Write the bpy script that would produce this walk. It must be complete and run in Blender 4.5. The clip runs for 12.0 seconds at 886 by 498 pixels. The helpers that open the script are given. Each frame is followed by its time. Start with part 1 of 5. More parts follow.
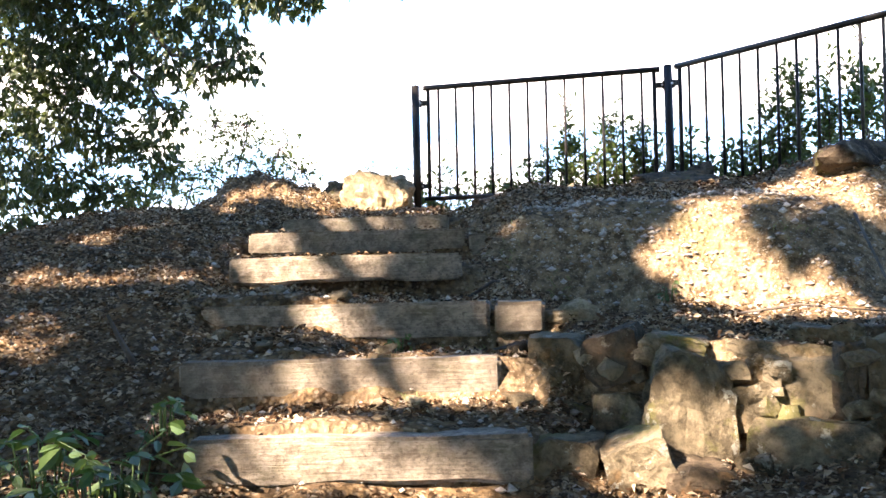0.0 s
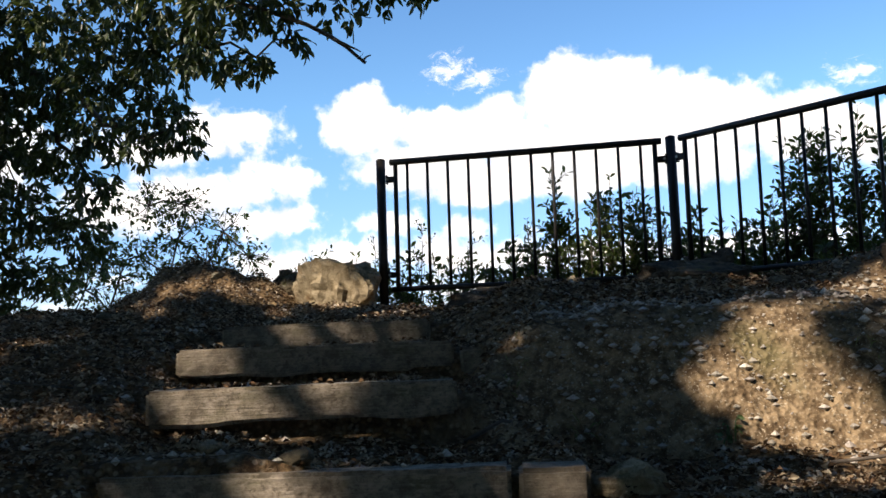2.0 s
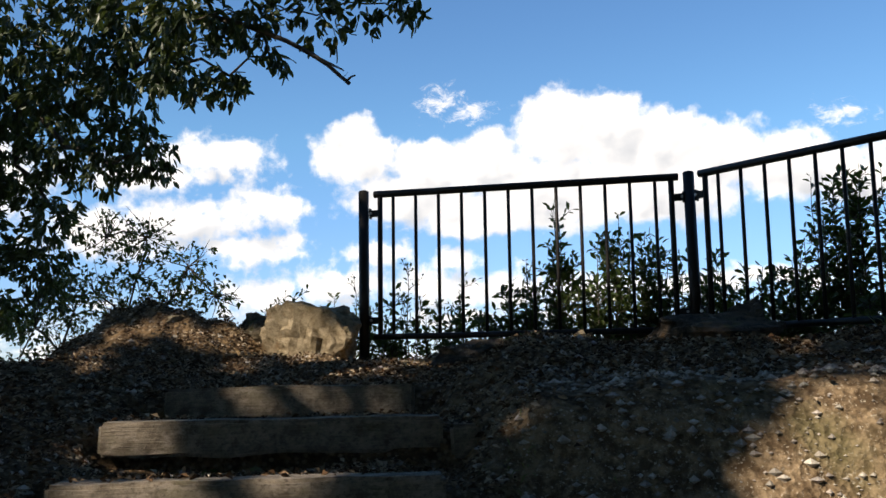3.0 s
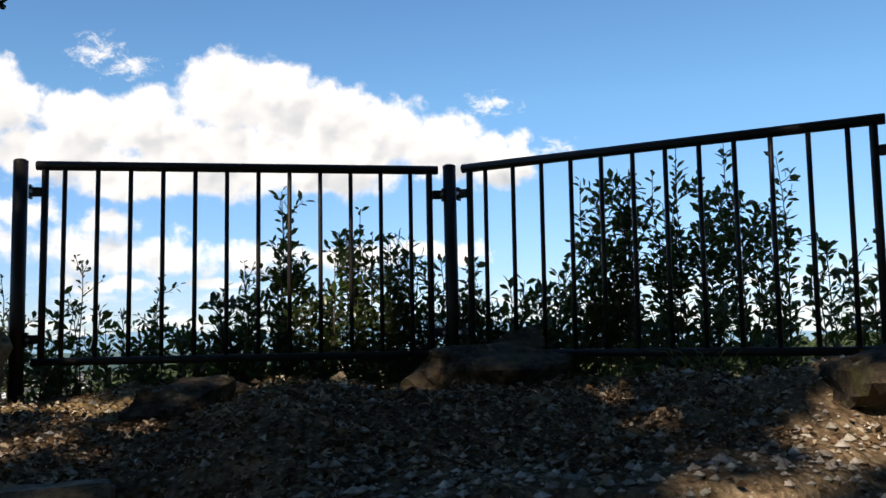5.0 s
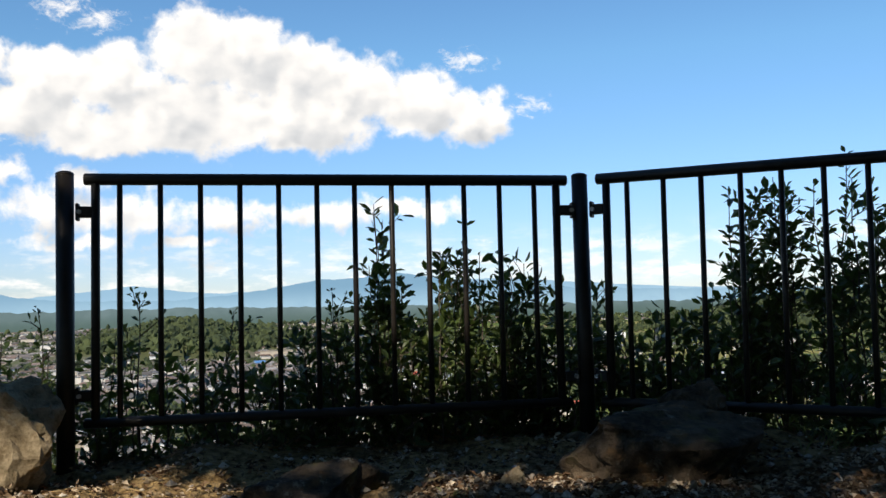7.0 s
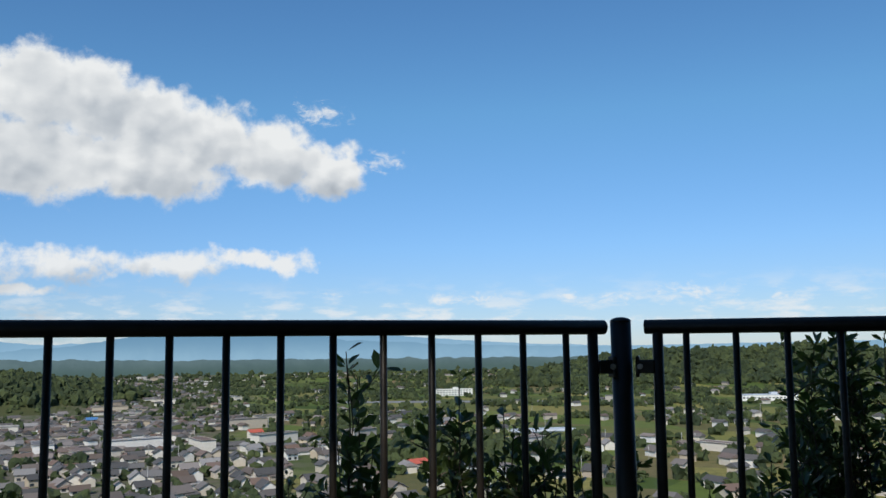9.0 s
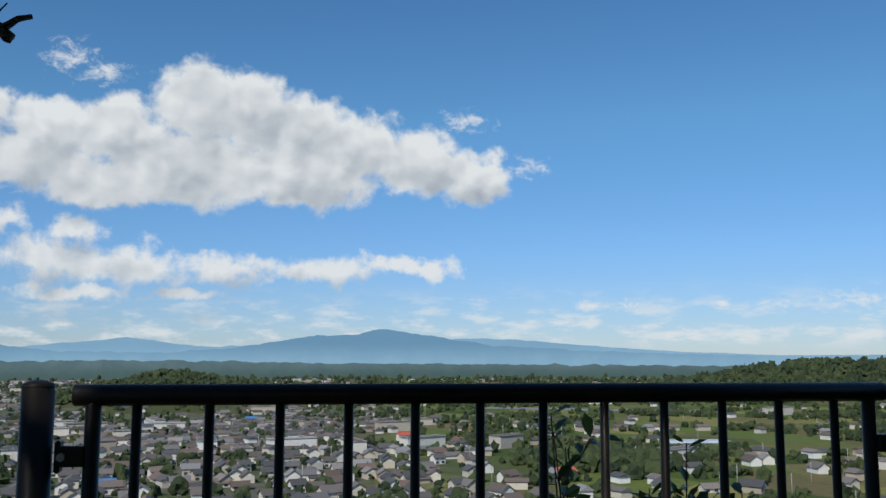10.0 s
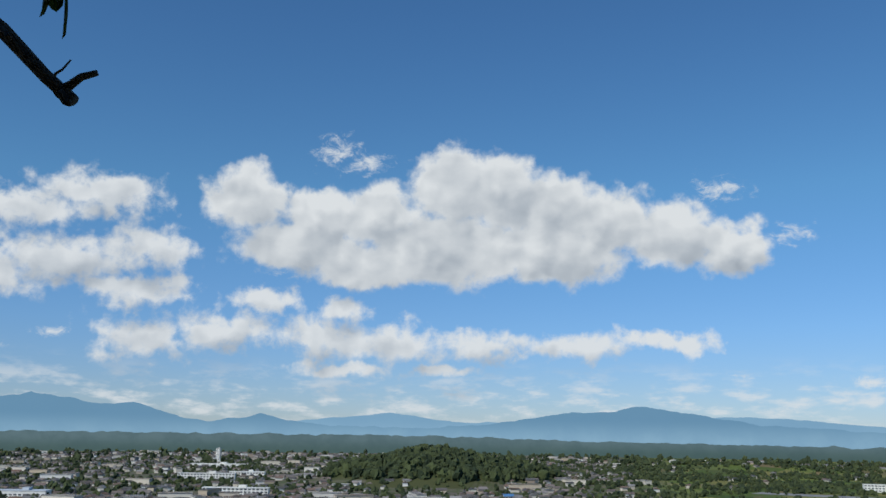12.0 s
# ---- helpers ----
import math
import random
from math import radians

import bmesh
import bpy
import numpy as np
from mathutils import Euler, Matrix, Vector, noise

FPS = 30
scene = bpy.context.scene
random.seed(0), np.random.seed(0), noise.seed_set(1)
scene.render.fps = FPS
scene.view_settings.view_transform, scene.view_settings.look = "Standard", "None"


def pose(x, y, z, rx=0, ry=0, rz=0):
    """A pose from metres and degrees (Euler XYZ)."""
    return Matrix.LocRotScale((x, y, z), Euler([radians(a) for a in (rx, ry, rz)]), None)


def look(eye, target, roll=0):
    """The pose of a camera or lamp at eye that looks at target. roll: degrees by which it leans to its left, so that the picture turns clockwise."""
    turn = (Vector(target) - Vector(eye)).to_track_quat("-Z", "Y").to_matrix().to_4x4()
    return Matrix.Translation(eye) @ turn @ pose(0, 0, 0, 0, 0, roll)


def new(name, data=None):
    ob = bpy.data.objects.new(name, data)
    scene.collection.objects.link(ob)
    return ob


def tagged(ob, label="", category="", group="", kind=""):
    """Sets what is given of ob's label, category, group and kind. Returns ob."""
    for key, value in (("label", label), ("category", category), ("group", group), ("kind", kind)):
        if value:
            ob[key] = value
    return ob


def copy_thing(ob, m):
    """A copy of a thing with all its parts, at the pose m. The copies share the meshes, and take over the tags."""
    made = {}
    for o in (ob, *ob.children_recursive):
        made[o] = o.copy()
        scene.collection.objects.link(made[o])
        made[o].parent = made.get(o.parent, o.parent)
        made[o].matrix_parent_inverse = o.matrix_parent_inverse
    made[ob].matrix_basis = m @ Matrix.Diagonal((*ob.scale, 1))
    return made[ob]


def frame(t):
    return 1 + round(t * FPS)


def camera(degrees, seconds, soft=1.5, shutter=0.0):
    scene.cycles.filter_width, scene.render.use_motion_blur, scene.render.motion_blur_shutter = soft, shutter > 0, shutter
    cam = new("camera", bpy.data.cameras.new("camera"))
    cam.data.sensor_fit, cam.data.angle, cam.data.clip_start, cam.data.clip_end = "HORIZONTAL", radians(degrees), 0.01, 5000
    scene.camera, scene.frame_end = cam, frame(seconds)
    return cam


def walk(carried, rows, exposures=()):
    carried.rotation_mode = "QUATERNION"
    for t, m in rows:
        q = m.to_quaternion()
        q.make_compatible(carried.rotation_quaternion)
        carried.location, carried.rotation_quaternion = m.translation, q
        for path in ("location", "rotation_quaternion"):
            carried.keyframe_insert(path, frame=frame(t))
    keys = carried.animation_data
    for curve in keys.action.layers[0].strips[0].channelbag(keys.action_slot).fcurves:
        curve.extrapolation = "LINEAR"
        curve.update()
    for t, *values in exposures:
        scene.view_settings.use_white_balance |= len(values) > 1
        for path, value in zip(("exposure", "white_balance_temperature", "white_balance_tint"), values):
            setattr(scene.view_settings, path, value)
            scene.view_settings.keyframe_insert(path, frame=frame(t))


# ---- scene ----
cam = camera(52.5, 12.0)
PATH = [
    (0, (2.209, -6.942, -0.498), (1.654, -5.022, -0.428), -1.4),
    (0.5, (2.153, -6.683, -0.434), (1.572, -4.774, -0.3), 1.2),
    (1, (2.045, -6.478, -0.41), (1.525, -4.554, -0.239), 0.3),
    (1.5, (1.867, -6.286, -0.257), (1.375, -4.364, -0.004), 1.5),
    (2, (1.811, -6.03, -0.259), (1.368, -4.092, -0.038), -2.1),
    (2.5, (1.778, -5.682, -0.113), (1.265, -3.768, 0.157), -1.8),
    (3, (1.662, -5.383, -0.107), (1.248, -3.448, 0.182), -1.1),
    (3.5, (1.569, -5.081, 0.043), (1.352, -3.108, 0.289), -2.9),
    (5.5, (1.111, -4.114, 0.268), (1.496, -2.159, 0.449), -1.0),
    (6, (0.935, -3.896, 0.391), (1.327, -1.938, 0.507), -1.1),
    (6.5, (0.757, -3.684, 0.506), (1.083, -1.712, 0.571), -0.4),
    (7, (0.747, -3.513, 0.586), (1.123, -1.552, 0.697), -1.6),
    (7.2, (0.756, -3.381, 0.618), (1.188, -1.431, 0.733), -1.6),
    (9, (0.481, -2.477, 0.994), (1.176, -0.615, 1.219), -1.0),
    (9.5, (0.49, -2.167, 1.099), (1.043, -0.26, 1.333), -0.7),
    (10, (0.453, -1.98, 1.142), (0.836, -0.032, 1.383), -0.1),
    (10.3, (0.412, -1.86, 1.184), (0.704, 0.097, 1.475), 0.3),
    (10.5, (0.367, -1.794, 1.23), (0.529, 0.17, 1.574), 1.3),
    (11, (0.352, -1.66, 1.29), (0.306, 0.3, 1.688), 0.6),
    (11.5, (0.569, -1.544, 1.298), (0.377, 0.4, 1.727), -0.0),
    (12, (0.692, -1.431, 1.252), (0.52, 0.521, 1.656), 0.8),
]

EXPOSURES = [(0.0, 3.3, 7700, 24), (0.5, 2.85, 7700, 23), (1.0, 2.1, 7500, 20), (1.5, 1.3, 7300, 16), (2.0, 0.95, 7250, 16), (2.5, 0.75, 7200, 15), (3.5, 0.6, 7200, 15), (5.5, 0.5, 7200, 14), (7.2, 0.4, 7100, 13),
             (9.0, -0.05, 6450, 10), (10.0, -0.2, 6300, 9), (11.0, -0.25, 6250, 9), (12.0, -0.25, 6250, 9)]
walk(cam, [(t, look(eye, target, roll)) for t, eye, target, roll in PATH], EXPOSURES)

# ---- small tools ----
RNG = np.random.default_rng(7)


def put(value, socket, nt):
    if isinstance(value, bpy.types.NodeSocket):
        nt.links.new(value, socket)
    else:
        socket.default_value = value


def nmath(nt, op, a, b=0.0, clamp=False):
    n = nt.nodes.new("ShaderNodeMath")
    n.operation, n.use_clamp = op, clamp
    put(a, n.inputs[0], nt)
    put(b, n.inputs[1], nt)
    return n.outputs[0]


def nvec(nt, op, a, b=(0, 0, 0)):
    n = nt.nodes.new("ShaderNodeVectorMath")
    n.operation = op
    put(a, n.inputs[0], nt)
    put(b, n.inputs[1], nt)
    return n.outputs["Value"] if op in ("LENGTH", "DOT_PRODUCT", "DISTANCE") else n.outputs["Vector"]


def nnoise(nt, vec, scale, detail=5.0, rough=0.55, distortion=0.0):
    n = nt.nodes.new("ShaderNodeTexNoise")
    put(vec, n.inputs["Vector"], nt)
    n.inputs["Scale"].default_value, n.inputs["Detail"].default_value = scale, detail
    n.inputs["Roughness"].default_value, n.inputs["Distortion"].default_value = rough, distortion
    return n.outputs[0]


def nvoronoi(nt, vec, scale, feature="F1"):
    n = nt.nodes.new("ShaderNodeTexVoronoi")
    n.feature = feature
    put(vec, n.inputs["Vector"], nt)
    n.inputs["Scale"].default_value = scale
    return n


def nrange(nt, v, a, b, c=0.0, d=1.0):
    n = nt.nodes.new("ShaderNodeMapRange")
    n.interpolation_type = "SMOOTHSTEP"
    for i, q in enumerate((v, a, b, c, d)):
        put(q, n.inputs[i], nt)
    return n.outputs[0]


def nmix(nt, fac, a, b, blend="MIX"):
    n = nt.nodes.new("ShaderNodeMix")
    n.data_type, n.blend_type = "RGBA", blend
    put(fac, n.inputs[0], nt)
    put((*a, 1) if isinstance(a, tuple) else a, n.inputs[6], nt)
    put((*b, 1) if isinstance(b, tuple) else b, n.inputs[7], nt)
    return n.outputs[2]


def nramp(nt, fac, stops):
    n = nt.nodes.new("ShaderNodeValToRGB")
    put(fac, n.inputs[0], nt)
    el = n.color_ramp.elements
    while len(el) < len(stops):
        el.new(0.5)
    for e, (p, c) in zip(el, stops):
        e.position, e.color = p, (*c, 1)
    return n.outputs[0]


def base_material(name):
    m = bpy.data.materials.new(name)
    m.use_nodes = True
    nt = m.node_tree
    return m, nt, nt.nodes["Principled BSDF"]


def add_bump(nt, bsdf, height, strength, distance):
    n = nt.nodes.new("ShaderNodeBump")
    n.inputs["Strength"].default_value, n.inputs["Distance"].default_value = strength, distance
    put(height, n.inputs["Height"], nt)
    nt.links.new(n.outputs[0], bsdf.inputs["Normal"])


def obj_co(nt):
    return nt.nodes.new("ShaderNodeTexCoord").outputs["Object"]


def world_co(nt):
    return nt.nodes.new("ShaderNodeNewGeometry").outputs["Position"]


def plain(name, a, b, scale, rough=0.8, bump=0.3, dist=0.01, metal=0.0, fine=6.0, spread=0.0, island=False, world=False):
    """A two-scale surface from colour a to b; spread varies the brightness from object to object or island to island."""
    m, nt, bsdf = base_material(name)
    co = world_co(nt) if world else obj_co(nt)
    big, small = nnoise(nt, co, scale), nnoise(nt, co, scale * fine, 6, 0.65)
    f = nrange(nt, nmath(nt, "ADD", nmath(nt, "MULTIPLY", big, 0.6), nmath(nt, "MULTIPLY", small, 0.4)), 0.34, 0.66)
    col = nmix(nt, f, a, b)
    if spread:
        if island:
            r = nt.nodes.new("ShaderNodeNewGeometry").outputs["Random Per Island"]
        else:
            r = nt.nodes.new("ShaderNodeObjectInfo").outputs["Random"]
        hsv = nt.nodes.new("ShaderNodeHueSaturation")
        put(nmath(nt, "ADD", 1 - spread, nmath(nt, "MULTIPLY", r, 2 * spread)), hsv.inputs["Value"], nt)
        put(nmath(nt, "ADD", 0.485, nmath(nt, "MULTIPLY", nmath(nt, "FRACT", nmath(nt, "MULTIPLY", r, 7.3)), 0.03)), hsv.inputs["Hue"], nt)
        put(col, hsv.inputs["Color"], nt)
        col = hsv.outputs[0]
    put(col, bsdf.inputs["Base Color"], nt)
    put(nmath(nt, "ADD", rough - 0.08, nmath(nt, "MULTIPLY", small, 0.16)), bsdf.inputs["Roughness"], nt)
    bsdf.inputs["Metallic"].default_value = metal
    if bump:
        add_bump(nt, bsdf, small, bump, dist)
    return m


def leafy(name, a, b, thin=0.35, gloss=0.45, spread=0.35):
    m, nt, bsdf = base_material(name)
    r = nt.nodes.new("ShaderNodeNewGeometry").outputs["Random Per Island"]
    col = nmix(nt, r, a, b)
    col = nmix(nt, nmath(nt, "MULTIPLY", nnoise(nt, world_co(nt), 14.0, 3), spread), col, (a[0] * 0.5, a[1] * 0.5, a[2] * 0.4))
    put(col, bsdf.inputs["Base Color"], nt)
    bsdf.inputs["Roughness"].default_value = gloss
    t = nt.nodes.new("ShaderNodeBsdfTranslucent")
    put(nmix(nt, 0.5, col, (b[0] * 1.4, b[1] * 1.5, b[2] * 0.6)), t.inputs["Color"], nt)
    mix = nt.nodes.new("ShaderNodeMixShader")
    mix.inputs[0].default_value = thin
    nt.links.new(bsdf.outputs[0], mix.inputs[1])
    nt.links.new(t.outputs[0], mix.inputs[2])
    nt.links.new(mix.outputs[0], nt.nodes["Material Output"].inputs[0])
    return m


def dry_leaf_material():
    """Fallen leaves: most dark brown, some russet, a few bleached pale."""
    m, nt, bsdf = base_material("dry_leaf")
    r = nt.nodes.new("ShaderNodeNewGeometry").outputs["Random Per Island"]
    col = nramp(nt, r, [(0.0, (0.040, 0.023, 0.012)), (0.30, (0.10, 0.055, 0.026)), (0.50, (0.18, 0.105, 0.056)), (0.66, (0.27, 0.185, 0.11)), (0.82, (0.43, 0.335, 0.225)), (1.0, (0.64, 0.54, 0.40))])
    col = nmix(nt, nmath(nt, "MULTIPLY", nnoise(nt, world_co(nt), 60.0, 4), 0.4), col, (0.05, 0.03, 0.018))
    put(col, bsdf.inputs["Base Color"], nt)
    bsdf.inputs["Roughness"].default_value = 0.8
    bsdf.inputs["Specular IOR Level"].default_value = 0.12
    return m


# ---- sky, clouds and sun ----
SUN_AZ, SUN_EL = 216.0, 41.0
SUN = Vector((math.sin(radians(SUN_AZ)) * math.cos(radians(SUN_EL)), math.cos(radians(SUN_AZ)) * math.cos(radians(SUN_EL)), math.sin(radians(SUN_EL))))

# lobes of the clouds: azimuth, elevation, half width, half height, in degrees
HEAP = [(-4.2, 15.6, 3.2, 2.9), (-1.0, 15.2, 2.6, 2.8), (2.2, 14.2, 3.0, 2.5), (5.6, 13.4, 3.2, 2.3), (9.6, 12.4, 3.2, 2.2), (13.2, 11.4, 2.6, 1.9),
        (-5.0, 11.6, 6.0, 2.6), (1.5, 11.4, 6.0, 2.3), (-9.5, 13.6, 2.9, 2.3), (-13.0, 13.3, 3.0, 2.0), (-17.6, 14.4, 2.7, 2.3), (-14.0, 11.5, 5.0, 1.7), (-10.0, 10.4, 4.5, 1.3)]
SIDE = [(-26.5, 13.9, 4.2, 1.5), (-31.0, 12.6, 4.5, 1.3), (-23.6, 10.8, 3.4, 1.8), (-28.5, 9.9, 4.6, 1.8), (-24.0, 8.4, 4.4, 1.1), (-33.0, 9.0, 5.0, 1.8), (-41.0, 12.0, 6.0, 3.0)]
BAND = [(-23.5, 5.5, 3.9, 1.6), (-18.6, 6.1, 3.9, 1.5), (-12.6, 6.1, 3.5, 1.7), (-8.0, 5.6, 3.8, 1.5), (-2.5, 5.5, 4.0, 1.3), (3.6, 5.6, 4.4, 1.0), (9.0, 5.8, 4.0, 0.7),
        (-11.5, 3.9, 3.6, 0.6), (-5.0, 3.8, 2.6, 0.5), (-16.0, 8.1, 2.6, 1.0), (-11.5, 7.8, 2.2, 1.0)]
BITS = [(-12.1, 17.6, 1.9, 1.2), (-10.2, 16.9, 1.9, 0.8), (12.6, 15.0, 1.9, 0.9), (16.6, 12.0, 1.6, 0.7), (20.6, 3.2, 2.2, 0.55), (23.6, 3.2, 1.8, 0.55), (28.4, 3.3, 1.1, 0.5), (31.4, 3.1, 1.5, 0.5),
        (36.0, 3.3, 3.0, 0.75), (41.2, 2.8, 1.1, 0.4), (-28.6, 5.6, 0.9, 0.4), (-33.0, 4.8, 2.4, 0.6), (13.4, 3.7, 1.0, 0.25), (-14.0, 10.0, 2.2, 0.5)]


def cloud_field(nt, uv, lobes):
    """How deep a direction lies in the lobes: 1 in a middle, 0 at a rim, below 0 outside."""
    best = None
    for u, v, a, b in lobes:
        q = nvec(nt, "MULTIPLY", nvec(nt, "SUBTRACT", uv, (u, v, 0)), (1 / a, 1 / b, 0))
        d = nvec(nt, "LENGTH", q)
        if best is None:
            best = d
        else:
            n = nt.nodes.new("ShaderNodeMath")
            n.operation = "SMOOTH_MIN"
            nt.links.new(best, n.inputs[0])
            nt.links.new(d, n.inputs[1])
            n.inputs[2].default_value = 0.25
            best = n.outputs[0]
    return nmath(nt, "SUBTRACT", 1.0, best)


def billow(nt, co):
    """Round heads of two sizes, highest in their middles."""
    total = None
    for scale, weight in ((0.36, 0.60), (0.95, 0.26)):
        n = nvoronoi(nt, co, scale, "SMOOTH_F1")
        n.inputs["Smoothness"].default_value = 0.35
        q = nmath(nt, "MULTIPLY", n.outputs["Distance"], -weight)
        total = q if total is None else nmath(nt, "ADD", total, q)
    return total


def build_sky():
    world = bpy.data.worlds.new("sky")
    scene.world = world
    world.use_nodes = True
    nt = world.node_tree
    out = nt.nodes["World Output"]
    sky = nt.nodes.new("ShaderNodeTexSky")
    sky.sky_type, sky.sun_disc = "NISHITA", False
    sky.sun_elevation, sky.sun_rotation = radians(SUN_EL), radians(SUN_AZ)
    sky.altitude, sky.air_density, sky.dust_density, sky.ozone_density = 200, 1.0, 0.1, 3.0
    way = nt.nodes.new("ShaderNodeTexCoord").outputs["Generated"]
    sep = nt.nodes.new("ShaderNodeSeparateXYZ")
    nt.links.new(way, sep.inputs[0])
    az = nmath(nt, "MULTIPLY", nmath(nt, "ARCTAN2", sep.outputs[0], sep.outputs[1]), 57.2958)
    el = nmath(nt, "MULTIPLY", nmath(nt, "ARCSINE", sep.outputs[2]), 57.2958)
    comb = nt.nodes.new("ShaderNodeCombineXYZ")
    nt.links.new(az, comb.inputs[0])
    nt.links.new(el, comb.inputs[1])
    flat = comb.outputs[0]
    # billows: the rim is pushed in and out by noise of three sizes
    warp = nt.nodes.new("ShaderNodeTexNoise")
    nt.links.new(flat, warp.inputs["Vector"])
    warp.inputs["Scale"].default_value, warp.inputs["Detail"].default_value, warp.inputs["Roughness"].default_value = 0.42, 6.0, 0.55
    push = nvec(nt, "MULTIPLY", nvec(nt, "SUBTRACT", warp.outputs["Color"], (0.5, 0.5, 0.5)), (3.2, 2.2, 0))
    uv = nvec(nt, "ADD", flat, push)
    fluff = nnoise(nt, flat, 0.8, 9, 0.6, 0.15)
    puffs = nvoronoi(nt, nvec(nt, "ADD", flat, nvec(nt, "MULTIPLY", push, (0.4, 0.4, 0))), 0.75).outputs["Distance"]
    soft = nmath(nt, "ADD", nmath(nt, "MULTIPLY", nmath(nt, "SUBTRACT", fluff, 0.5), 1.5), nmath(nt, "MULTIPLY", nmath(nt, "SUBTRACT", 0.45, puffs), 0.35))
    heap = nrange(nt, nmath(nt, "ADD", cloud_field(nt, uv, HEAP), nmath(nt, "MULTIPLY", soft, 0.5)), -0.10, 0.30)
    loose = nrange(nt, nmath(nt, "ADD", cloud_field(nt, uv, SIDE + BAND), nmath(nt, "MULTIPLY", soft, 1.2)), -0.12, 0.62, 0.0, 0.96)
    bits = cloud_field(nt, nvec(nt, "ADD", flat, nvec(nt, "MULTIPLY", push, (0.45, 0.3, 0))), BITS)
    cover = nmath(nt, "MAXIMUM", heap, loose)
    wisp = nnoise(nt, nvec(nt, "MULTIPLY", flat, (0.8, 1.3, 1.0)), 1.3, 9, 0.68, 0.5)
    thin = nrange(nt, nmath(nt, "ADD", nmath(nt, "MULTIPLY", bits, 0.42), nmath(nt, "MULTIPLY", nmath(nt, "SUBTRACT", wisp, 0.5), 1.7)), 0.02, 0.62, 0.0, 0.85)
    cover = nmath(nt, "MAXIMUM", cover, thin)
    # thin broken cloud low over the mountains
    low = nnoise(nt, nvec(nt, "MULTIPLY", flat, (0.35, 1.1, 1)), 1.0, 8, 0.6)
    belt = nmath(nt, "MULTIPLY", nrange(nt, el, 0.3, 1.2), nrange(nt, el, 5.0, 1.8))
    cover = nmath(nt, "MAXIMUM", cover, nmath(nt, "MULTIPLY", nrange(nt, low, 0.45, 0.66, 0.0, 0.75), belt))
    # sunlit tops and edges, greyer undersides: the same field a little higher up tells how much cloud lies above
    above = cloud_field(nt, nvec(nt, "ADD", uv, (-0.4, 1.3, 0)), HEAP + BAND + SIDE)
    lumpy = nvec(nt, "ADD", flat, nvec(nt, "MULTIPLY", push, (0.5, 0.5, 0)))
    relief = nmath(nt, "SUBTRACT", billow(nt, lumpy), billow(nt, nvec(nt, "ADD", lumpy, (-0.35, 0.6, 0))))
    relief = nmath(nt, "ADD", relief, nmath(nt, "MULTIPLY", nmath(nt, "SUBTRACT", nnoise(nt, nvec(nt, "MULTIPLY", flat, (0.8, 1.4, 1)), 0.26, 6, 0.55), 0.5), 0.75))
    lit = nmath(nt, "ADD", nmath(nt, "SUBTRACT", 0.86, nmath(nt, "MULTIPLY", above, 0.40)), nmath(nt, "MULTIPLY", relief, 0.80))
    tint = nramp(nt, lit, [(0.1, (0.40, 0.45, 0.51)), (0.45, (0.60, 0.65, 0.70)), (0.9, (0.98, 1.0, 1.0))])
    cloud = nvec(nt, "MULTIPLY", tint, (CLOUD, CLOUD, CLOUD))
    blue = nvec(nt, "MULTIPLY", sky.outputs[0], nramp(nt, nrange(nt, el, 0.0, 30.0), [(0.0, (0.50, 0.61, 0.86)), (0.12, (0.52, 0.71, 0.95)), (0.5, (0.56, 0.87, 1.0)), (1.0, (0.50, 0.80, 1.0))]))
    mixed = nmix(nt, cover, blue, cloud)
    bg = nt.nodes["Background"]
    nt.links.new(mixed, bg.inputs[0])
    bg.inputs[1].default_value = SKY
    nt.links.new(bg.outputs[0], out.inputs[0])


SKY, CLOUD = 0.12, 7.3
build_sky()
sun = new("sun", bpy.data.lights.new("sun", "SUN"))
sun.data.energy, sun.data.angle, sun.data.color = 4.2, radians(0.53), (1.0, 0.95, 0.86)
sun.rotation_mode = "QUATERNION"
sun.rotation_quaternion = SUN.to_track_quat("Z", "Y")

# ---- materials ----
STEEL = plain("dark_brown_paint", (0.012, 0.010, 0.008), (0.022, 0.017, 0.013), 6.0, 0.42, 0.1, 0.001)
STEEL.node_tree.nodes["Principled BSDF"].inputs["Specular IOR Level"].default_value = 0.28
BOLT = plain("galvanised_steel", (0.25, 0.25, 0.25), (0.36, 0.36, 0.35), 40.0, 0.4, 0.1, 0.001, metal=0.8)


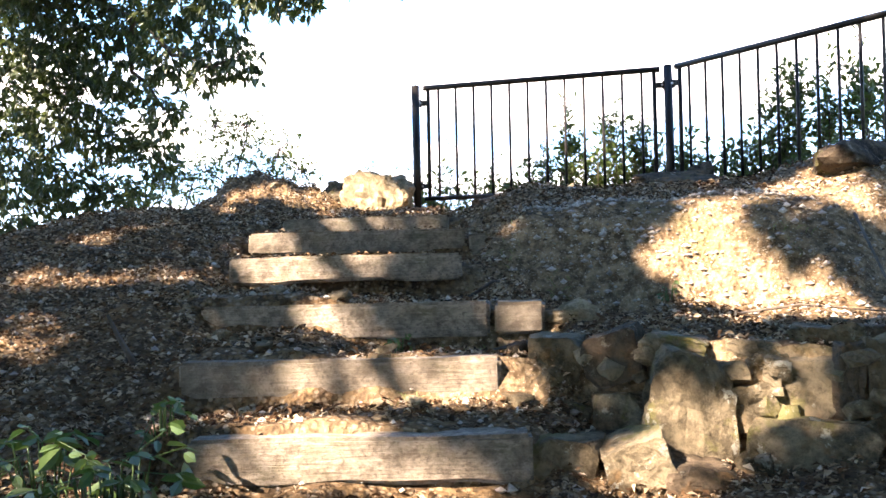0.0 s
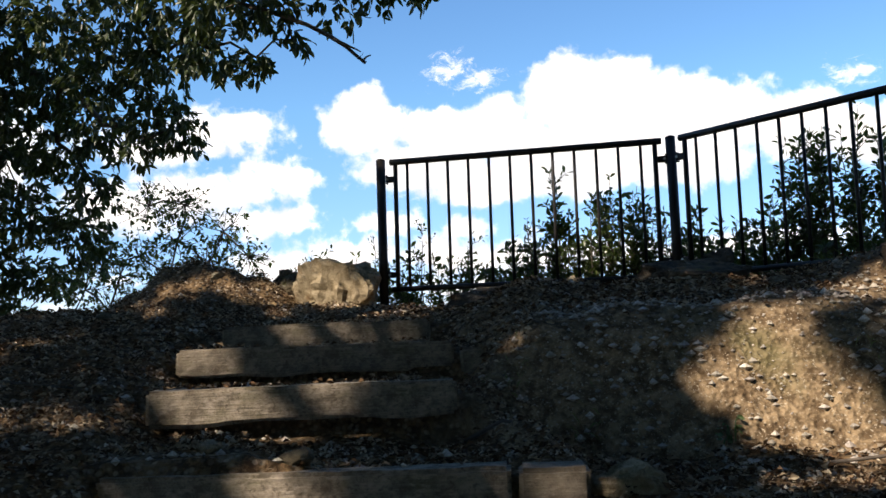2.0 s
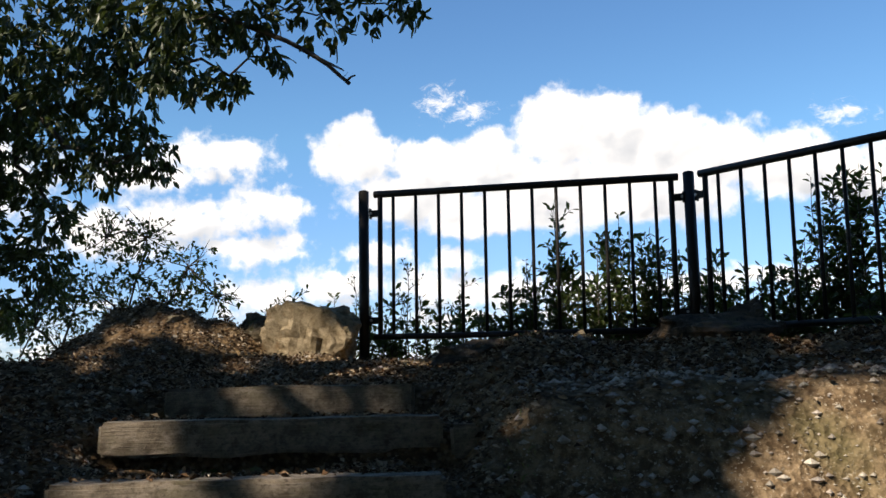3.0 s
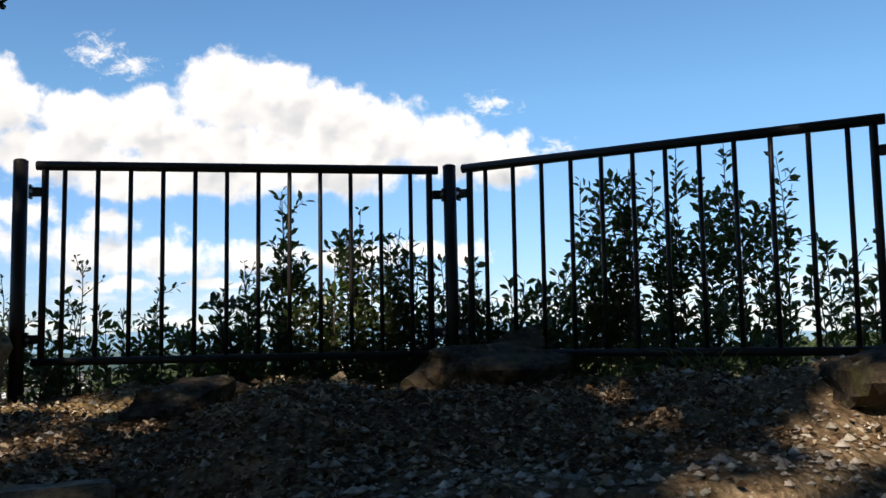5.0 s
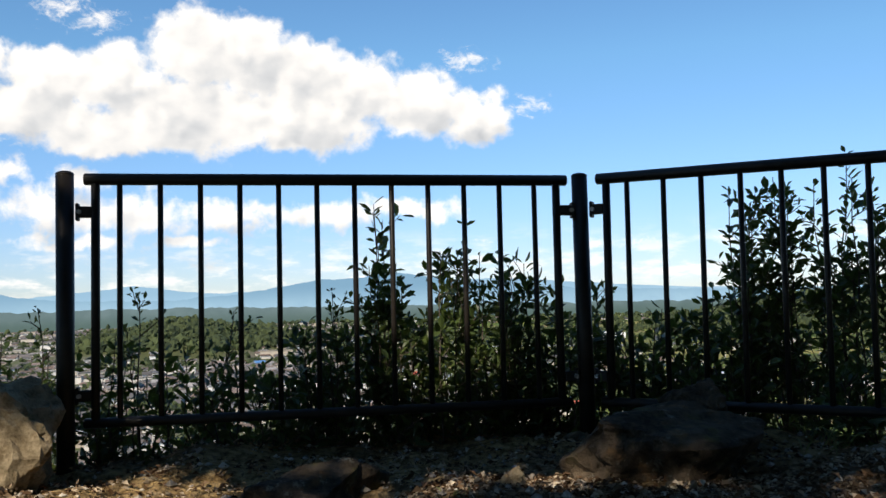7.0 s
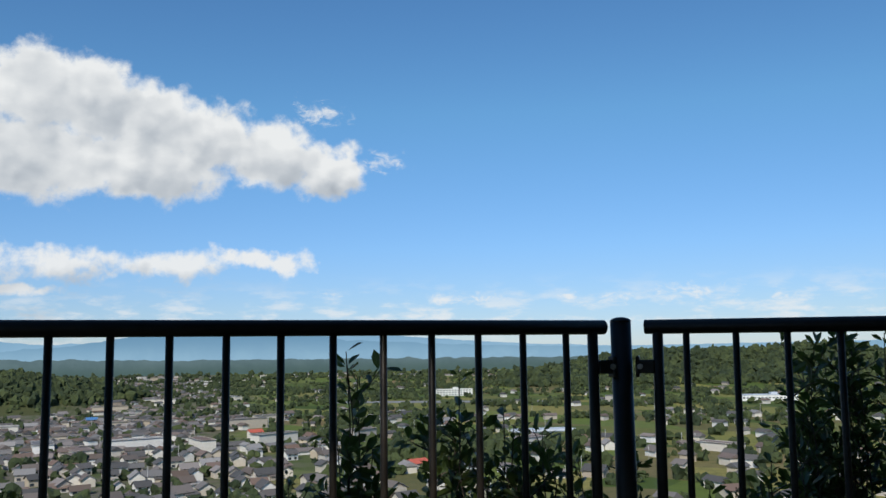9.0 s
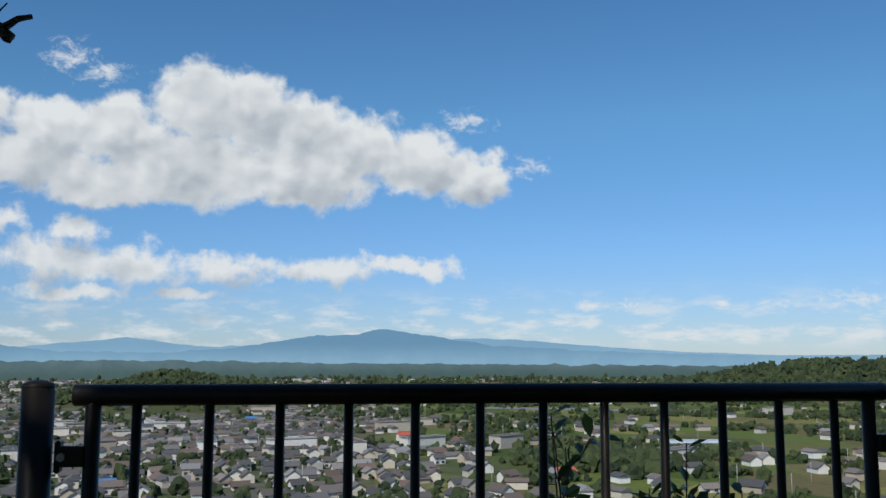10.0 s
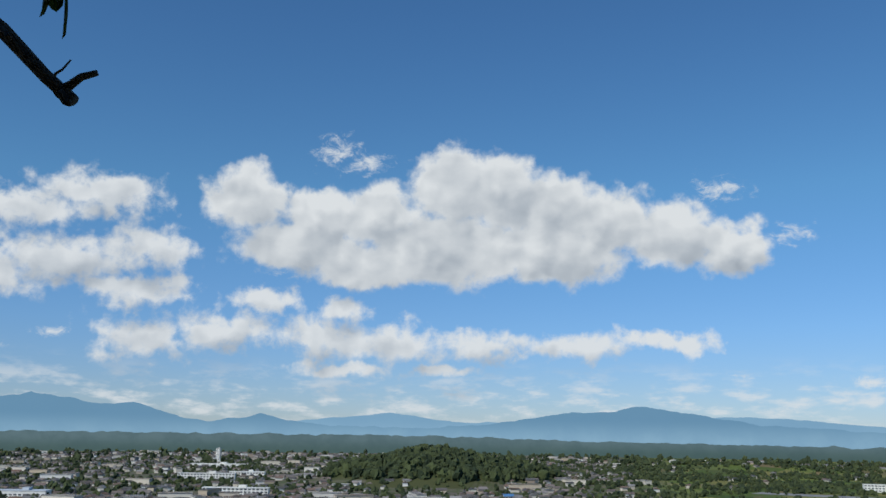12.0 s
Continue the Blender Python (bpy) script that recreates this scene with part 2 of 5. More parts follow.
def stone_material(name, dark, pale, lichen=0.5, moss=0.4, rust=0.4):
    """Weathered sandstone: grain, iron stains, grey-white lichen and yellow-green moss in patches."""
    m, nt, bsdf = base_material(name)
    co = world_co(nt)
    big, mid, fine = nnoise(nt, co, 5.0, 5), nnoise(nt, co, 24.0, 7, 0.7), nnoise(nt, co, 130.0, 4, 0.7)
    r = nt.nodes.new("ShaderNodeObjectInfo").outputs["Random"]
    f = nmath(nt, "ADD", nmath(nt, "ADD", nmath(nt, "MULTIPLY", big, 0.40), nmath(nt, "MULTIPLY", mid, 0.45)), nmath(nt, "MULTIPLY", fine, 0.15))
    col = nmix(nt, nrange(nt, f, 0.38, 0.62), dark, pale)
    col = nmix(nt, nrange(nt, nnoise(nt, co, 9.0, 5, 0.6), 0.56, 0.70, 0.0, rust), col, (0.24, 0.13, 0.05))
    col = nmix(nt, nrange(nt, nnoise(nt, nvec(nt, "ADD", co, (7, 3, 1)), 6.5, 6, 0.65), 0.56, 0.66, 0.0, moss), col, (0.13, 0.13, 0.035))
    spots = nmath(nt, "MULTIPLY", nrange(nt, nnoise(nt, nvec(nt, "ADD", co, (2, 9, 4)), 11.0, 8, 0.75), 0.58, 0.64), lichen)
    col = nmix(nt, spots, col, (0.44, 0.44, 0.36))
    hsv = nt.nodes.new("ShaderNodeHueSaturation")
    put(nmath(nt, "ADD", 0.72, nmath(nt, "MULTIPLY", r, 0.56)), hsv.inputs["Value"], nt)
    put(col, hsv.inputs["Color"], nt)
    put(hsv.outputs[0], bsdf.inputs["Base Color"], nt)
    bsdf.inputs["Roughness"].default_value = 0.95
    bsdf.inputs["Specular IOR Level"].default_value = 0.12
    add_bump(nt, bsdf, nmath(nt, "ADD", mid, nmath(nt, "MULTIPLY", fine, 0.4)), 1.0, 0.02)
    return m


ROCK = stone_material("weathered_sandstone", (0.060, 0.048, 0.030), (0.26, 0.21, 0.135), 0.55, 0.55)
ROCK_PALE = stone_material("pale_sandstone", (0.14, 0.105, 0.06), (0.42, 0.34, 0.22), 0.2, 0.15, 0.5)
ROCK_DARK = stone_material("dark_lichened_rock", (0.025, 0.019, 0.013), (0.12, 0.09, 0.06), 0.25, 0.3)
PEBBLE = plain("pebbles", (0.20, 0.17, 0.13), (0.48, 0.43, 0.36), 30.0, 0.9, 0.2, 0.003, spread=0.4, island=True, world=True)
BARK = plain("bark", (0.045, 0.035, 0.026), (0.12, 0.095, 0.07), 9.0, 0.9, 0.4, 0.003)
LEAF = leafy("tree_leaf", (0.028, 0.044, 0.016), (0.075, 0.10, 0.032), 0.26)
SHRUB = leafy("shrub_leaf", (0.04, 0.065, 0.022), (0.10, 0.14, 0.035), 0.3, 0.35)
HERB = leafy("herb_leaf", (0.030, 0.065, 0.018), (0.09, 0.155, 0.04), 0.25, 0.5)
DRY = dry_leaf_material()
GRASS = leafy("grass_blade", (0.10, 0.13, 0.04), (0.26, 0.24, 0.10), 0.3, 0.6)


def timber_material():
    m, nt, bsdf = base_material("weathered_timber")
    co = obj_co(nt)
    r = nt.nodes.new("ShaderNodeObjectInfo").outputs["Random"]
    along = nvec(nt, "MULTIPLY", co, (0.9, 22.0, 22.0))
    grain = nnoise(nt, along, 5.0, 7, 0.65, 0.4)
    blot = nnoise(nt, co, 4.0, 5, 0.6)
    col = nmix(nt, nrange(nt, nmath(nt, "ADD", nmath(nt, "MULTIPLY", grain, 0.25), nmath(nt, "MULTIPLY", nnoise(nt, co, 14.0, 8, 0.75), 0.75)), 0.38, 0.62), (0.11, 0.090, 0.066), (0.32, 0.27, 0.205))
    col = nmix(nt, nrange(nt, blot, 0.50, 0.66, 0.0, 0.6), col, (0.12, 0.11, 0.055))
    col = nmix(nt, nrange(nt, nnoise(nt, co, 55.0, 6, 0.75), 0.52, 0.66, 0.0, 0.7), col, (0.06, 0.045, 0.033))
    col = nmix(nt, nrange(nt, nnoise(nt, nvec(nt, "MULTIPLY", co, (1.0, 2.2, 2.2)), 16.0, 6, 0.7), 0.5, 0.64, 0.0, 0.6), col, (0.40, 0.34, 0.27))
    col = nmix(nt, nmath(nt, "MULTIPLY", r, 0.35), col, (0.14, 0.11, 0.08))
    put(col, bsdf.inputs["Base Color"], nt)
    bsdf.inputs["Roughness"].default_value = 0.9
    bsdf.inputs["Specular IOR Level"].default_value = 0.15
    add_bump(nt, bsdf, nmath(nt, "ADD", grain, nnoise(nt, co, 55.0, 6, 0.75)), 0.8, 0.006)
    return m


TIMBER = timber_material()


def ground_material():
    m, nt, bsdf = base_material("hill_and_plain")
    co = world_co(nt)
    sep = nt.nodes.new("ShaderNodeSeparateXYZ")
    nt.links.new(co, sep.inputs[0])
    nrm = nt.nodes.new("ShaderNodeSeparateXYZ")
    nt.links.new(nt.nodes.new("ShaderNodeNewGeometry").outputs["True Normal"], nrm.inputs[0])
    n1, n2, n3 = nnoise(nt, co, 2.2, 5), nnoise(nt, co, 18.0, 6, 0.7), nnoise(nt, co, 90.0, 4, 0.7)
    chips = nvoronoi(nt, co, 42.0)
    soil = nmix(nt, nrange(nt, n2, 0.40, 0.62), (0.050, 0.030, 0.016), (0.23, 0.15, 0.078))
    litter = nmix(nt, nrange(nt, n1, 0.35, 0.65, 0.0, 0.6), soil, (0.13, 0.09, 0.055))
    litter = nmix(nt, nmath(nt, "MULTIPLY", nrange(nt, chips.outputs["Distance"], 0.5, 0.25), 0.7), litter, nmix(nt, chips.outputs["Color"], (0.06, 0.038, 0.024), (0.44, 0.35, 0.24)))
    sand = nmix(nt, nrange(nt, n2, 0.38, 0.64), (0.11, 0.072, 0.040), (0.34, 0.245, 0.145))
    sand = nmix(nt, nrange(nt, n3, 0.57, 0.68), sand, (0.52, 0.45, 0.34))
    sand = nmix(nt, nrange(nt, n1, 0.52, 0.7, 0.0, 0.6), sand, (0.13, 0.12, 0.055))
    steep = nmath(nt, "MULTIPLY", nrange(nt, nrm.outputs[2], 0.90, 0.72), nrange(nt, sep.outputs[0], 0.95, 1.4))
    near = nmix(nt, steep, litter, sand)
    # trodden yellow earth along the fence; its sunlit warmth is put into the colour
    worn = nmath(nt, "MULTIPLY", nrange(nt, sep.outputs[1], -1.05, -0.55), nrange(nt, n1, 0.36, 0.52))
    near = nmix(nt, nmath(nt, "MULTIPLY", worn, nrange(nt, sep.outputs[0], -0.9, -0.2)), near, nmix(nt, nrange(nt, n2, 0.40, 0.62), (0.15, 0.095, 0.04), (0.40, 0.28, 0.13)))
    # the plain: fields, gardens, woodland floor
    cells = nvoronoi(nt, nvec(nt, "MULTIPLY", co, (1.0, 0.55, 0.0)), 0.018)
    pick = nt.nodes.new("ShaderNodeSeparateColor")
    nt.links.new(cells.outputs["Color"], pick.inputs[0])
    field = nramp(nt, pick.outputs[0], [(0.0, (0.05, 0.08, 0.02)), (0.3, (0.12, 0.16, 0.035)), (0.5, (0.24, 0.21, 0.07)), (0.68, (0.06, 0.09, 0.025)), (0.85, (0.20, 0.145, 0.075)), (1.0, (0.12, 0.155, 0.04))])
    grit = nnoise(nt, co, 0.12, 6, 0.7)
    field = nmix(nt, nrange(nt, grit, 0.4, 0.7, 0.0, 0.5), field, (0.06, 0.085, 0.03))
    yard = nmix(nt, nrange(nt, nnoise(nt, co, 0.05, 5, 0.7), 0.4, 0.65), (0.14, 0.125, 0.10), (0.060, 0.09, 0.025))
    town = nrange(nt, nmath(nt, "ADD", nmath(nt, "SUBTRACT", sep.outputs[0], nmath(nt, "MULTIPLY", sep.outputs[1], 0.12)), nmath(nt, "MULTIPLY", nnoise(nt, co, 0.006, 3), 260)), 60, 240)
    far = nmix(nt, town, yard, field)
    scrub = nmix(nt, n2, (0.04, 0.055, 0.02), (0.10, 0.10, 0.045))
    slope = nrange(nt, sep.outputs[2], -1.6, -4.0)
    far = nmix(nt, nrange(nt, nrm.outputs[2], 0.995, 0.97), far, scrub)
    put(nmix(nt, slope, near, far), bsdf.inputs["Base Color"], nt)
    bsdf.inputs["Roughness"].default_value = 0.95
    bsdf.inputs["Specular IOR Level"].default_value = 0.1
    h = nmath(nt, "ADD", n2, nmath(nt, "MULTIPLY", chips.outputs["Distance"], 0.6))
    add_bump(nt, bsdf, h, 0.9, 0.03)
    return m


GROUND = ground_material()


def house_material(name, stops):
    m, nt, bsdf = base_material(name)
    r = nt.nodes.new("ShaderNodeNewGeometry").outputs["Random Per Island"]
    o = nt.nodes.new("ShaderNodeObjectInfo").outputs["Random"]
    col = nramp(nt, nmath(nt, "FRACT", nmath(nt, "ADD", nmath(nt, "MULTIPLY", r, 0.999), o)), stops)
    col = nmix(nt, nmath(nt, "MULTIPLY", nnoise(nt, world_co(nt), 0.5, 4), 0.35), col, (0.12, 0.11, 0.10))
    put(col, bsdf.inputs["Base Color"], nt)
    bsdf.inputs["Roughness"].default_value = 0.75
    return m


WALLS = house_material("house_render", [(0.0, (0.68, 0.64, 0.55)), (0.3, (0.82, 0.80, 0.75)), (0.5, (0.50, 0.41, 0.29)), (0.7, (0.78, 0.73, 0.63)), (0.85, (0.34, 0.27, 0.20)), (1.0, (0.84, 0.83, 0.80))])
ROOFS = house_material("roof_tile", [(0.0, (0.05, 0.05, 0.05)), (0.30, (0.10, 0.095, 0.09)), (0.48, (0.11, 0.072, 0.05)), (0.62, (0.17, 0.16, 0.15)), (0.78, (0.16, 0.095, 0.065)), (0.90, (0.30, 0.29, 0.28)), (1.0, (0.07, 0.07, 0.07))])
WHITE = plain("white_render", (0.66, 0.65, 0.60), (0.78, 0.77, 0.73), 0.2, 0.8, 0.0)
METAL_ROOF = plain("pale_metal_roof", (0.42, 0.46, 0.50), (0.55, 0.58, 0.61), 0.15, 0.5, 0.0)
BLUE_ROOF = plain("blue_roof", (0.06, 0.16, 0.33), (0.09, 0.22, 0.42), 0.3, 0.5, 0.0)
RED_ROOF = plain("red_roof", (0.42, 0.08, 0.05), (0.52, 0.13, 0.08), 0.3, 0.6, 0.0)
GLASS = plain("dark_window", (0.03, 0.04, 0.05), (0.06, 0.07, 0.08), 0.5, 0.15, 0.0)
ASPHALT = plain("grey_asphalt", (0.16, 0.16, 0.165), (0.24, 0.24, 0.245), 0.05, 0.9, 0.0)
CONCRETE = plain("concrete", (0.32, 0.31, 0.29), (0.45, 0.44, 0.41), 0.4, 0.85, 0.0)
WOODS = leafy("far_foliage", (0.018, 0.032, 0.010), (0.065, 0.085, 0.024), 0.05, 0.9)


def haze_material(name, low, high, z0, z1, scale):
    """Far-off land as an unlit glow: air haze and daylight are painted into its emission colour."""
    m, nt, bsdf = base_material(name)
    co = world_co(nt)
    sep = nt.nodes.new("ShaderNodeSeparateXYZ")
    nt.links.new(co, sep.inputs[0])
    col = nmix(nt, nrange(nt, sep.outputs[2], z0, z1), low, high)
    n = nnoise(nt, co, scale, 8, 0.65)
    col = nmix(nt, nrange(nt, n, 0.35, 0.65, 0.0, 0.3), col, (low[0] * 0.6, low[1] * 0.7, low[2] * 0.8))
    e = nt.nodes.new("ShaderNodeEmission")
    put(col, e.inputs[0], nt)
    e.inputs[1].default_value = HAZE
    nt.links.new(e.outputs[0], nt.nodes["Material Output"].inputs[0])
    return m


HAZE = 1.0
# haze painted in: bluish glow colours, graded from foot to crest
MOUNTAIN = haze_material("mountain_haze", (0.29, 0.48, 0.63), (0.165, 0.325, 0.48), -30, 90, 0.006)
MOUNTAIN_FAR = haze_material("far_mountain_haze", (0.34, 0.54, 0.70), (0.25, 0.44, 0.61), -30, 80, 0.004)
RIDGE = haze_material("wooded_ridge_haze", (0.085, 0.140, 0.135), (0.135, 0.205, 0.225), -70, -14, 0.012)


# ---- mesh tools ----
def fast_mesh(name, verts, tris, material, smooth=False):
    verts, tris = np.asarray(verts, dtype=np.float32), np.asarray(tris, dtype=np.int32)
    me = bpy.data.meshes.new(name)
    me.vertices.add(len(verts))
    me.vertices.foreach_set("co", verts.ravel())
    n = tris.shape[1]
    me.loops.add(tris.size)
    me.loops.foreach_set("vertex_index", tris.ravel())
    me.polygons.add(len(tris))
    me.polygons.foreach_set("loop_start", np.arange(0, tris.size, n, dtype=np.int32))
    me.polygons.foreach_set("loop_total", np.full(len(tris), n, dtype=np.int32))
    me.polygons.foreach_set("use_smooth", np.full(len(tris), smooth))
    me.update(calc_edges=True)
    me.validate()
    me.materials.append(material)
    return me


def bm_mesh(name, bm, material, smooth=False):
    me = bpy.data.meshes.new(name)
    for f in bm.faces:
        f.smooth = smooth
    bm.to_mesh(me)
    bm.free()
    me.materials.append(material)
    return me


def part(name, me, parent, label="", m=None):
    ob = new(name, me)
    ob.parent = parent
    if m is not None:
        ob.matrix_basis = m
    if label:
        ob["label"] = label
    return ob


def thing(name, label, category, m=None, group="", kind="", me=None):
    ob = new(name, me)
    if m is not None:
        ob.matrix_basis = m
    return tagged(ob, label, category, group, kind)


def tube(points, radii, sides=8, cap=True):
    """A round bar through points; radii one for each point. Returns vertices and triangles."""
    pts = np.array(points, dtype=float)
    tang = np.gradient(pts, axis=0)
    tang /= np.linalg.norm(tang, axis=1)[:, None] + 1e-9
    ref = np.array((0.0, 0.0, 1.0)) if abs(tang[0, 2]) < 0.9 else np.array((1.0, 0.0, 0.0))
    u = np.cross(tang, ref)
    u /= np.linalg.norm(u, axis=1)[:, None] + 1e-9
    w = np.cross(tang, u)
    a = np.linspace(0, 2 * math.pi, sides, endpoint=False)
    ring = np.cos(a)[None, :, None] * u[:, None, :] + np.sin(a)[None, :, None] * w[:, None, :]
    v = (pts[:, None, :] + ring * np.array(radii, dtype=float)[:, None, None]).reshape(-1, 3)
    tris = []
    for i in range(len(pts) - 1):
        for j in range(sides):
            p, q = i * sides + j, i * sides + (j + 1) % sides
            tris += [(p, q, q + sides), (p, q + sides, p + sides)]
    if cap:
        for i, flip in ((0, False), (len(pts) - 1, True)):
            c = len(v)
            v = np.vstack((v, pts[i]))
            for j in range(sides):
                p, q = i * sides + j, i * sides + (j + 1) % sides
                tris.append((c, p, q) if flip else (c, q, p))
    return v, np.array(tris)


def join(pieces):
    vs, ts, k = [], [], 0
    for v, t in pieces:
        vs.append(v)
        ts.append(t + k)
        k += len(v)
    return np.vstack(vs), np.vstack(ts)


def unit(a):
    return a / (np.linalg.norm(a, axis=-1, keepdims=True) + 1e-9)


def leaves(base, way, length, width, rng, fold=0.25, droop=0.15):
    """Folded, slightly drooping leaves: five corners and four triangles each."""
    n = len(base)
    way = unit(way)
    side = unit(np.cross(way, unit(rng.normal(size=(n, 3)) * 0.6 + (0, 0, 1))))
    up = np.cross(side, way)
    ln, wd = np.asarray(length).reshape(-1, 1) * np.ones((n, 1)), np.asarray(width).reshape(-1, 1) * np.ones((n, 1))
    mid = base + way * ln * 0.48
    tip = base + way * ln - np.array((0, 0, 1.0)) * ln * droop
    lift = up * wd * fold
    v = np.stack((base, mid + side * wd * 0.5 + lift, mid - side * wd * 0.5 + lift, tip, mid), axis=1).reshape(-1, 3)
    k = np.arange(n)[:, None, None] * 5
    t = (np.array([[(0, 4, 1), (0, 2, 4), (1, 4, 3), (4, 2, 3)]]) + k).reshape(-1, 3)
    return v, t


def box_bm(bm, sx, sy, sz, at=(0, 0, 0), turn=0.0):
    m = Matrix.Translation(at) @ Matrix.Rotation(turn, 4, "Z") @ Matrix.Diagonal((sx, sy, sz, 1))
    return bmesh.ops.create_cube(bm, size=1.0, matrix=m)["verts"]


def rock_mesh(name, size, seed, material, cuts=9, level=3, rough=0.12, boxy=1.0):
    """An angular stone: a ball cut by random planes and roughened."""
    rng = np.random.default_rng(seed)
    bm = bmesh.new()
    bmesh.ops.create_icosphere(bm, subdivisions=level, radius=1.0)
    v = np.array([p.co for p in bm.verts])
    v = np.sign(v) * np.abs(v) ** boxy
    for _ in range(cuts):
        n = unit(rng.normal(size=3))
        d = rng.uniform(0.42, 0.82)
        over = np.maximum(v @ n - d, 0)
        v = v - over[:, None] * n * 0.93
    v /= np.abs(v).max(axis=0)
    for p, q in zip(bm.verts, v):
        q = Vector(q)
        k = 1 + rough * noise.fractal(q * 1.7 + Vector((seed, 0, 0)), 1.0, 2.0, 4) + 0.35 * rough * noise.noise(q * 7 + Vector((0, seed, 0)))
        p.co = Vector((q.x * size[0], q.y * size[1], q.z * size[2])) * k
    return bm_mesh(name, bm, material)


# ---- the ground ----
def smooth(a, b, v):
    t = np.clip((v - a) / (b - a), 0, 1)
    return t * t * (3 - 2 * t)


# timber steps: left end and right end of the upper front edge, top height
STEPS = [((0.78, -4.68), (1.735, -4.44), -0.935), ((0.50, -4.28), (1.565, -4.07), -0.752), ((0.29, -3.79), (1.42, -3.60), -0.580),
         ((0.07, -3.17), (1.125, -2.88), -0.368), ((-0.09, -2.68), (1.005, -2.36), -0.224), ((-0.16, -2.14), (0.80, -1.95), -0.120)]
RUN_Y = [-400, -60, -14, -9, -6.9, -5.2, -4.61, -4.55, -4.54, -4.20, -4.19, -4.13, -3.67, -3.66, -3.60, -2.86, -2.85, -2.79, -2.39, -2.38, -2.32, -1.90, -1.89, -1.83, -1.6, -0.9, -0.3, 0.3]
RUN_Z = [-76, -14, -3.2, -2.25, -1.66, -1.22, -1.09, -1.08, -0.95, -0.915, -0.905, -0.77, -0.745, -0.735, -0.60, -0.55, -0.54, -0.395, -0.385, -0.375, -0.255, -0.245, -0.235, -0.135, -0.10, -0.035, 0.0, 0.0]
SMOOTH_Y = [-400, -60, -14, -9, -6.9, -5.2, -4.4, -3.66, -2.85, -2.38, -1.89, -0.9, -0.3, 0.3]
SMOOTH_Z = [-76, -14, -3.2, -2.25, -1.66, -1.20, -0.94, -0.64, -0.40, -0.27, -0.14, -0.035, 0.0, 0.0]
BANK_S = [-9, -0.15, 0.0, 0.12, 0.32, 0.42, 0.75, 1.2, 2.5, 9]
BANK_Z = [-0.74, -0.70, -0.65, -0.46, -0.20, -0.13, -0.06, 0.02, 0.08, 0.08]


def height(x, y):
    x, y = np.asarray(x, dtype=float), np.asarray(y, dtype=float)
    yy = y - 0.2 * (np.clip(x, -1.5, 2.5) - 1.0) * (1 - smooth(-2.2, -1.2, y)) * smooth(-12, -7, y)
    stepped, sloped = np.interp(yy, RUN_Y, RUN_Z), np.interp(yy, SMOOTH_Y, SMOOTH_Z)
    left = np.interp(yy, [-4.7, -2.4, -1.9], [0.70, -0.12, -0.28])
    right = np.interp(yy, [-4.7, -3.66, -2.9, -2.37, -1.9], [1.74, 1.62, 1.17, 1.06, 0.86])
    inside = smooth(left - 0.12, left + 0.02, x) * (1 - smooth(right - 0.02, right + 0.12, x))
    z = sloped + (stepped - sloped) * inside + 0.05 * smooth(left, left - 0.5, x) * smooth(-5.5, -4.5, y)
    # left: the crest falls away, with a mound beside the steps' head
    z = z - np.interp(x, [-60, -8, -3.5, -2.0, -1.3], [30, 2.2, 0.36, 0.16, 0.0]) * smooth(-8, -3, y)
    z = z + 0.34 * np.exp(-((x + 1.18) / 0.42) ** 2 - ((y + 0.48) / 0.42) ** 2) + 0.13 * np.exp(-((x + 1.72) / 0.36) ** 2 - ((y + 0.5) / 0.4) ** 2) + 0.08 * np.exp(-((x + 0.66) / 0.25) ** 2 - ((y + 0.4) / 0.3) ** 2)
    z = z + (0.05 * np.sin(9 * x + 3 * np.sin(5 * y)) * np.sin(8 * y + 1) + 0.03 * np.sin(23 * x) * np.sin(19 * y + 2)) * np.exp(-((x + 1.2) / 0.6) ** 2 - ((y + 0.5) / 0.45) ** 2)
    # right: ledge behind the stone wall, then the bare bank
    foot = np.interp(x, [1.3, 1.8, 2.8, 3.4, 6], [-2.80, -2.78, -2.68, -2.25, -1.8])
    wall = np.interp(x, [1.5, 2.0, 2.6, 3.5, 6], [-3.92, -4.0, -4.12, -4.35, -5.0])
    bank = np.interp(y - foot, BANK_S, BANK_Z)
    bank = np.minimum(sloped, -1.05) + (bank - np.minimum(sloped, -1.05)) * smooth(wall - 0.02, wall + 0.10, y)
    over = smooth(right + 0.02, right + 0.30, x) * smooth(-0.5, -1.3, y)
    z = z + (bank - z) * over
    z = z + 0.19 * np.exp(-(((x - 3.10) / 0.52) ** 2) ** 1.6 - ((y + 1.80) / 0.32) ** 2)
    # beyond the fence the hill drops to the plain
    edge = np.maximum(y - 0.38, 0.623 * (x - 2.0) + 0.782 * y - 0.38)
    edge = np.where(x > 0, edge, y - 0.30)
    z = z - 77.0 * (1 - np.exp(-np.maximum(edge, 0) / 52.0))
    z = z - 60 * (1 - np.exp(-np.maximum(np.abs(x - 1) - 14, 0) / 90.0)) * smooth(30, -20, y)
    return np.maximum(z, -76.0)


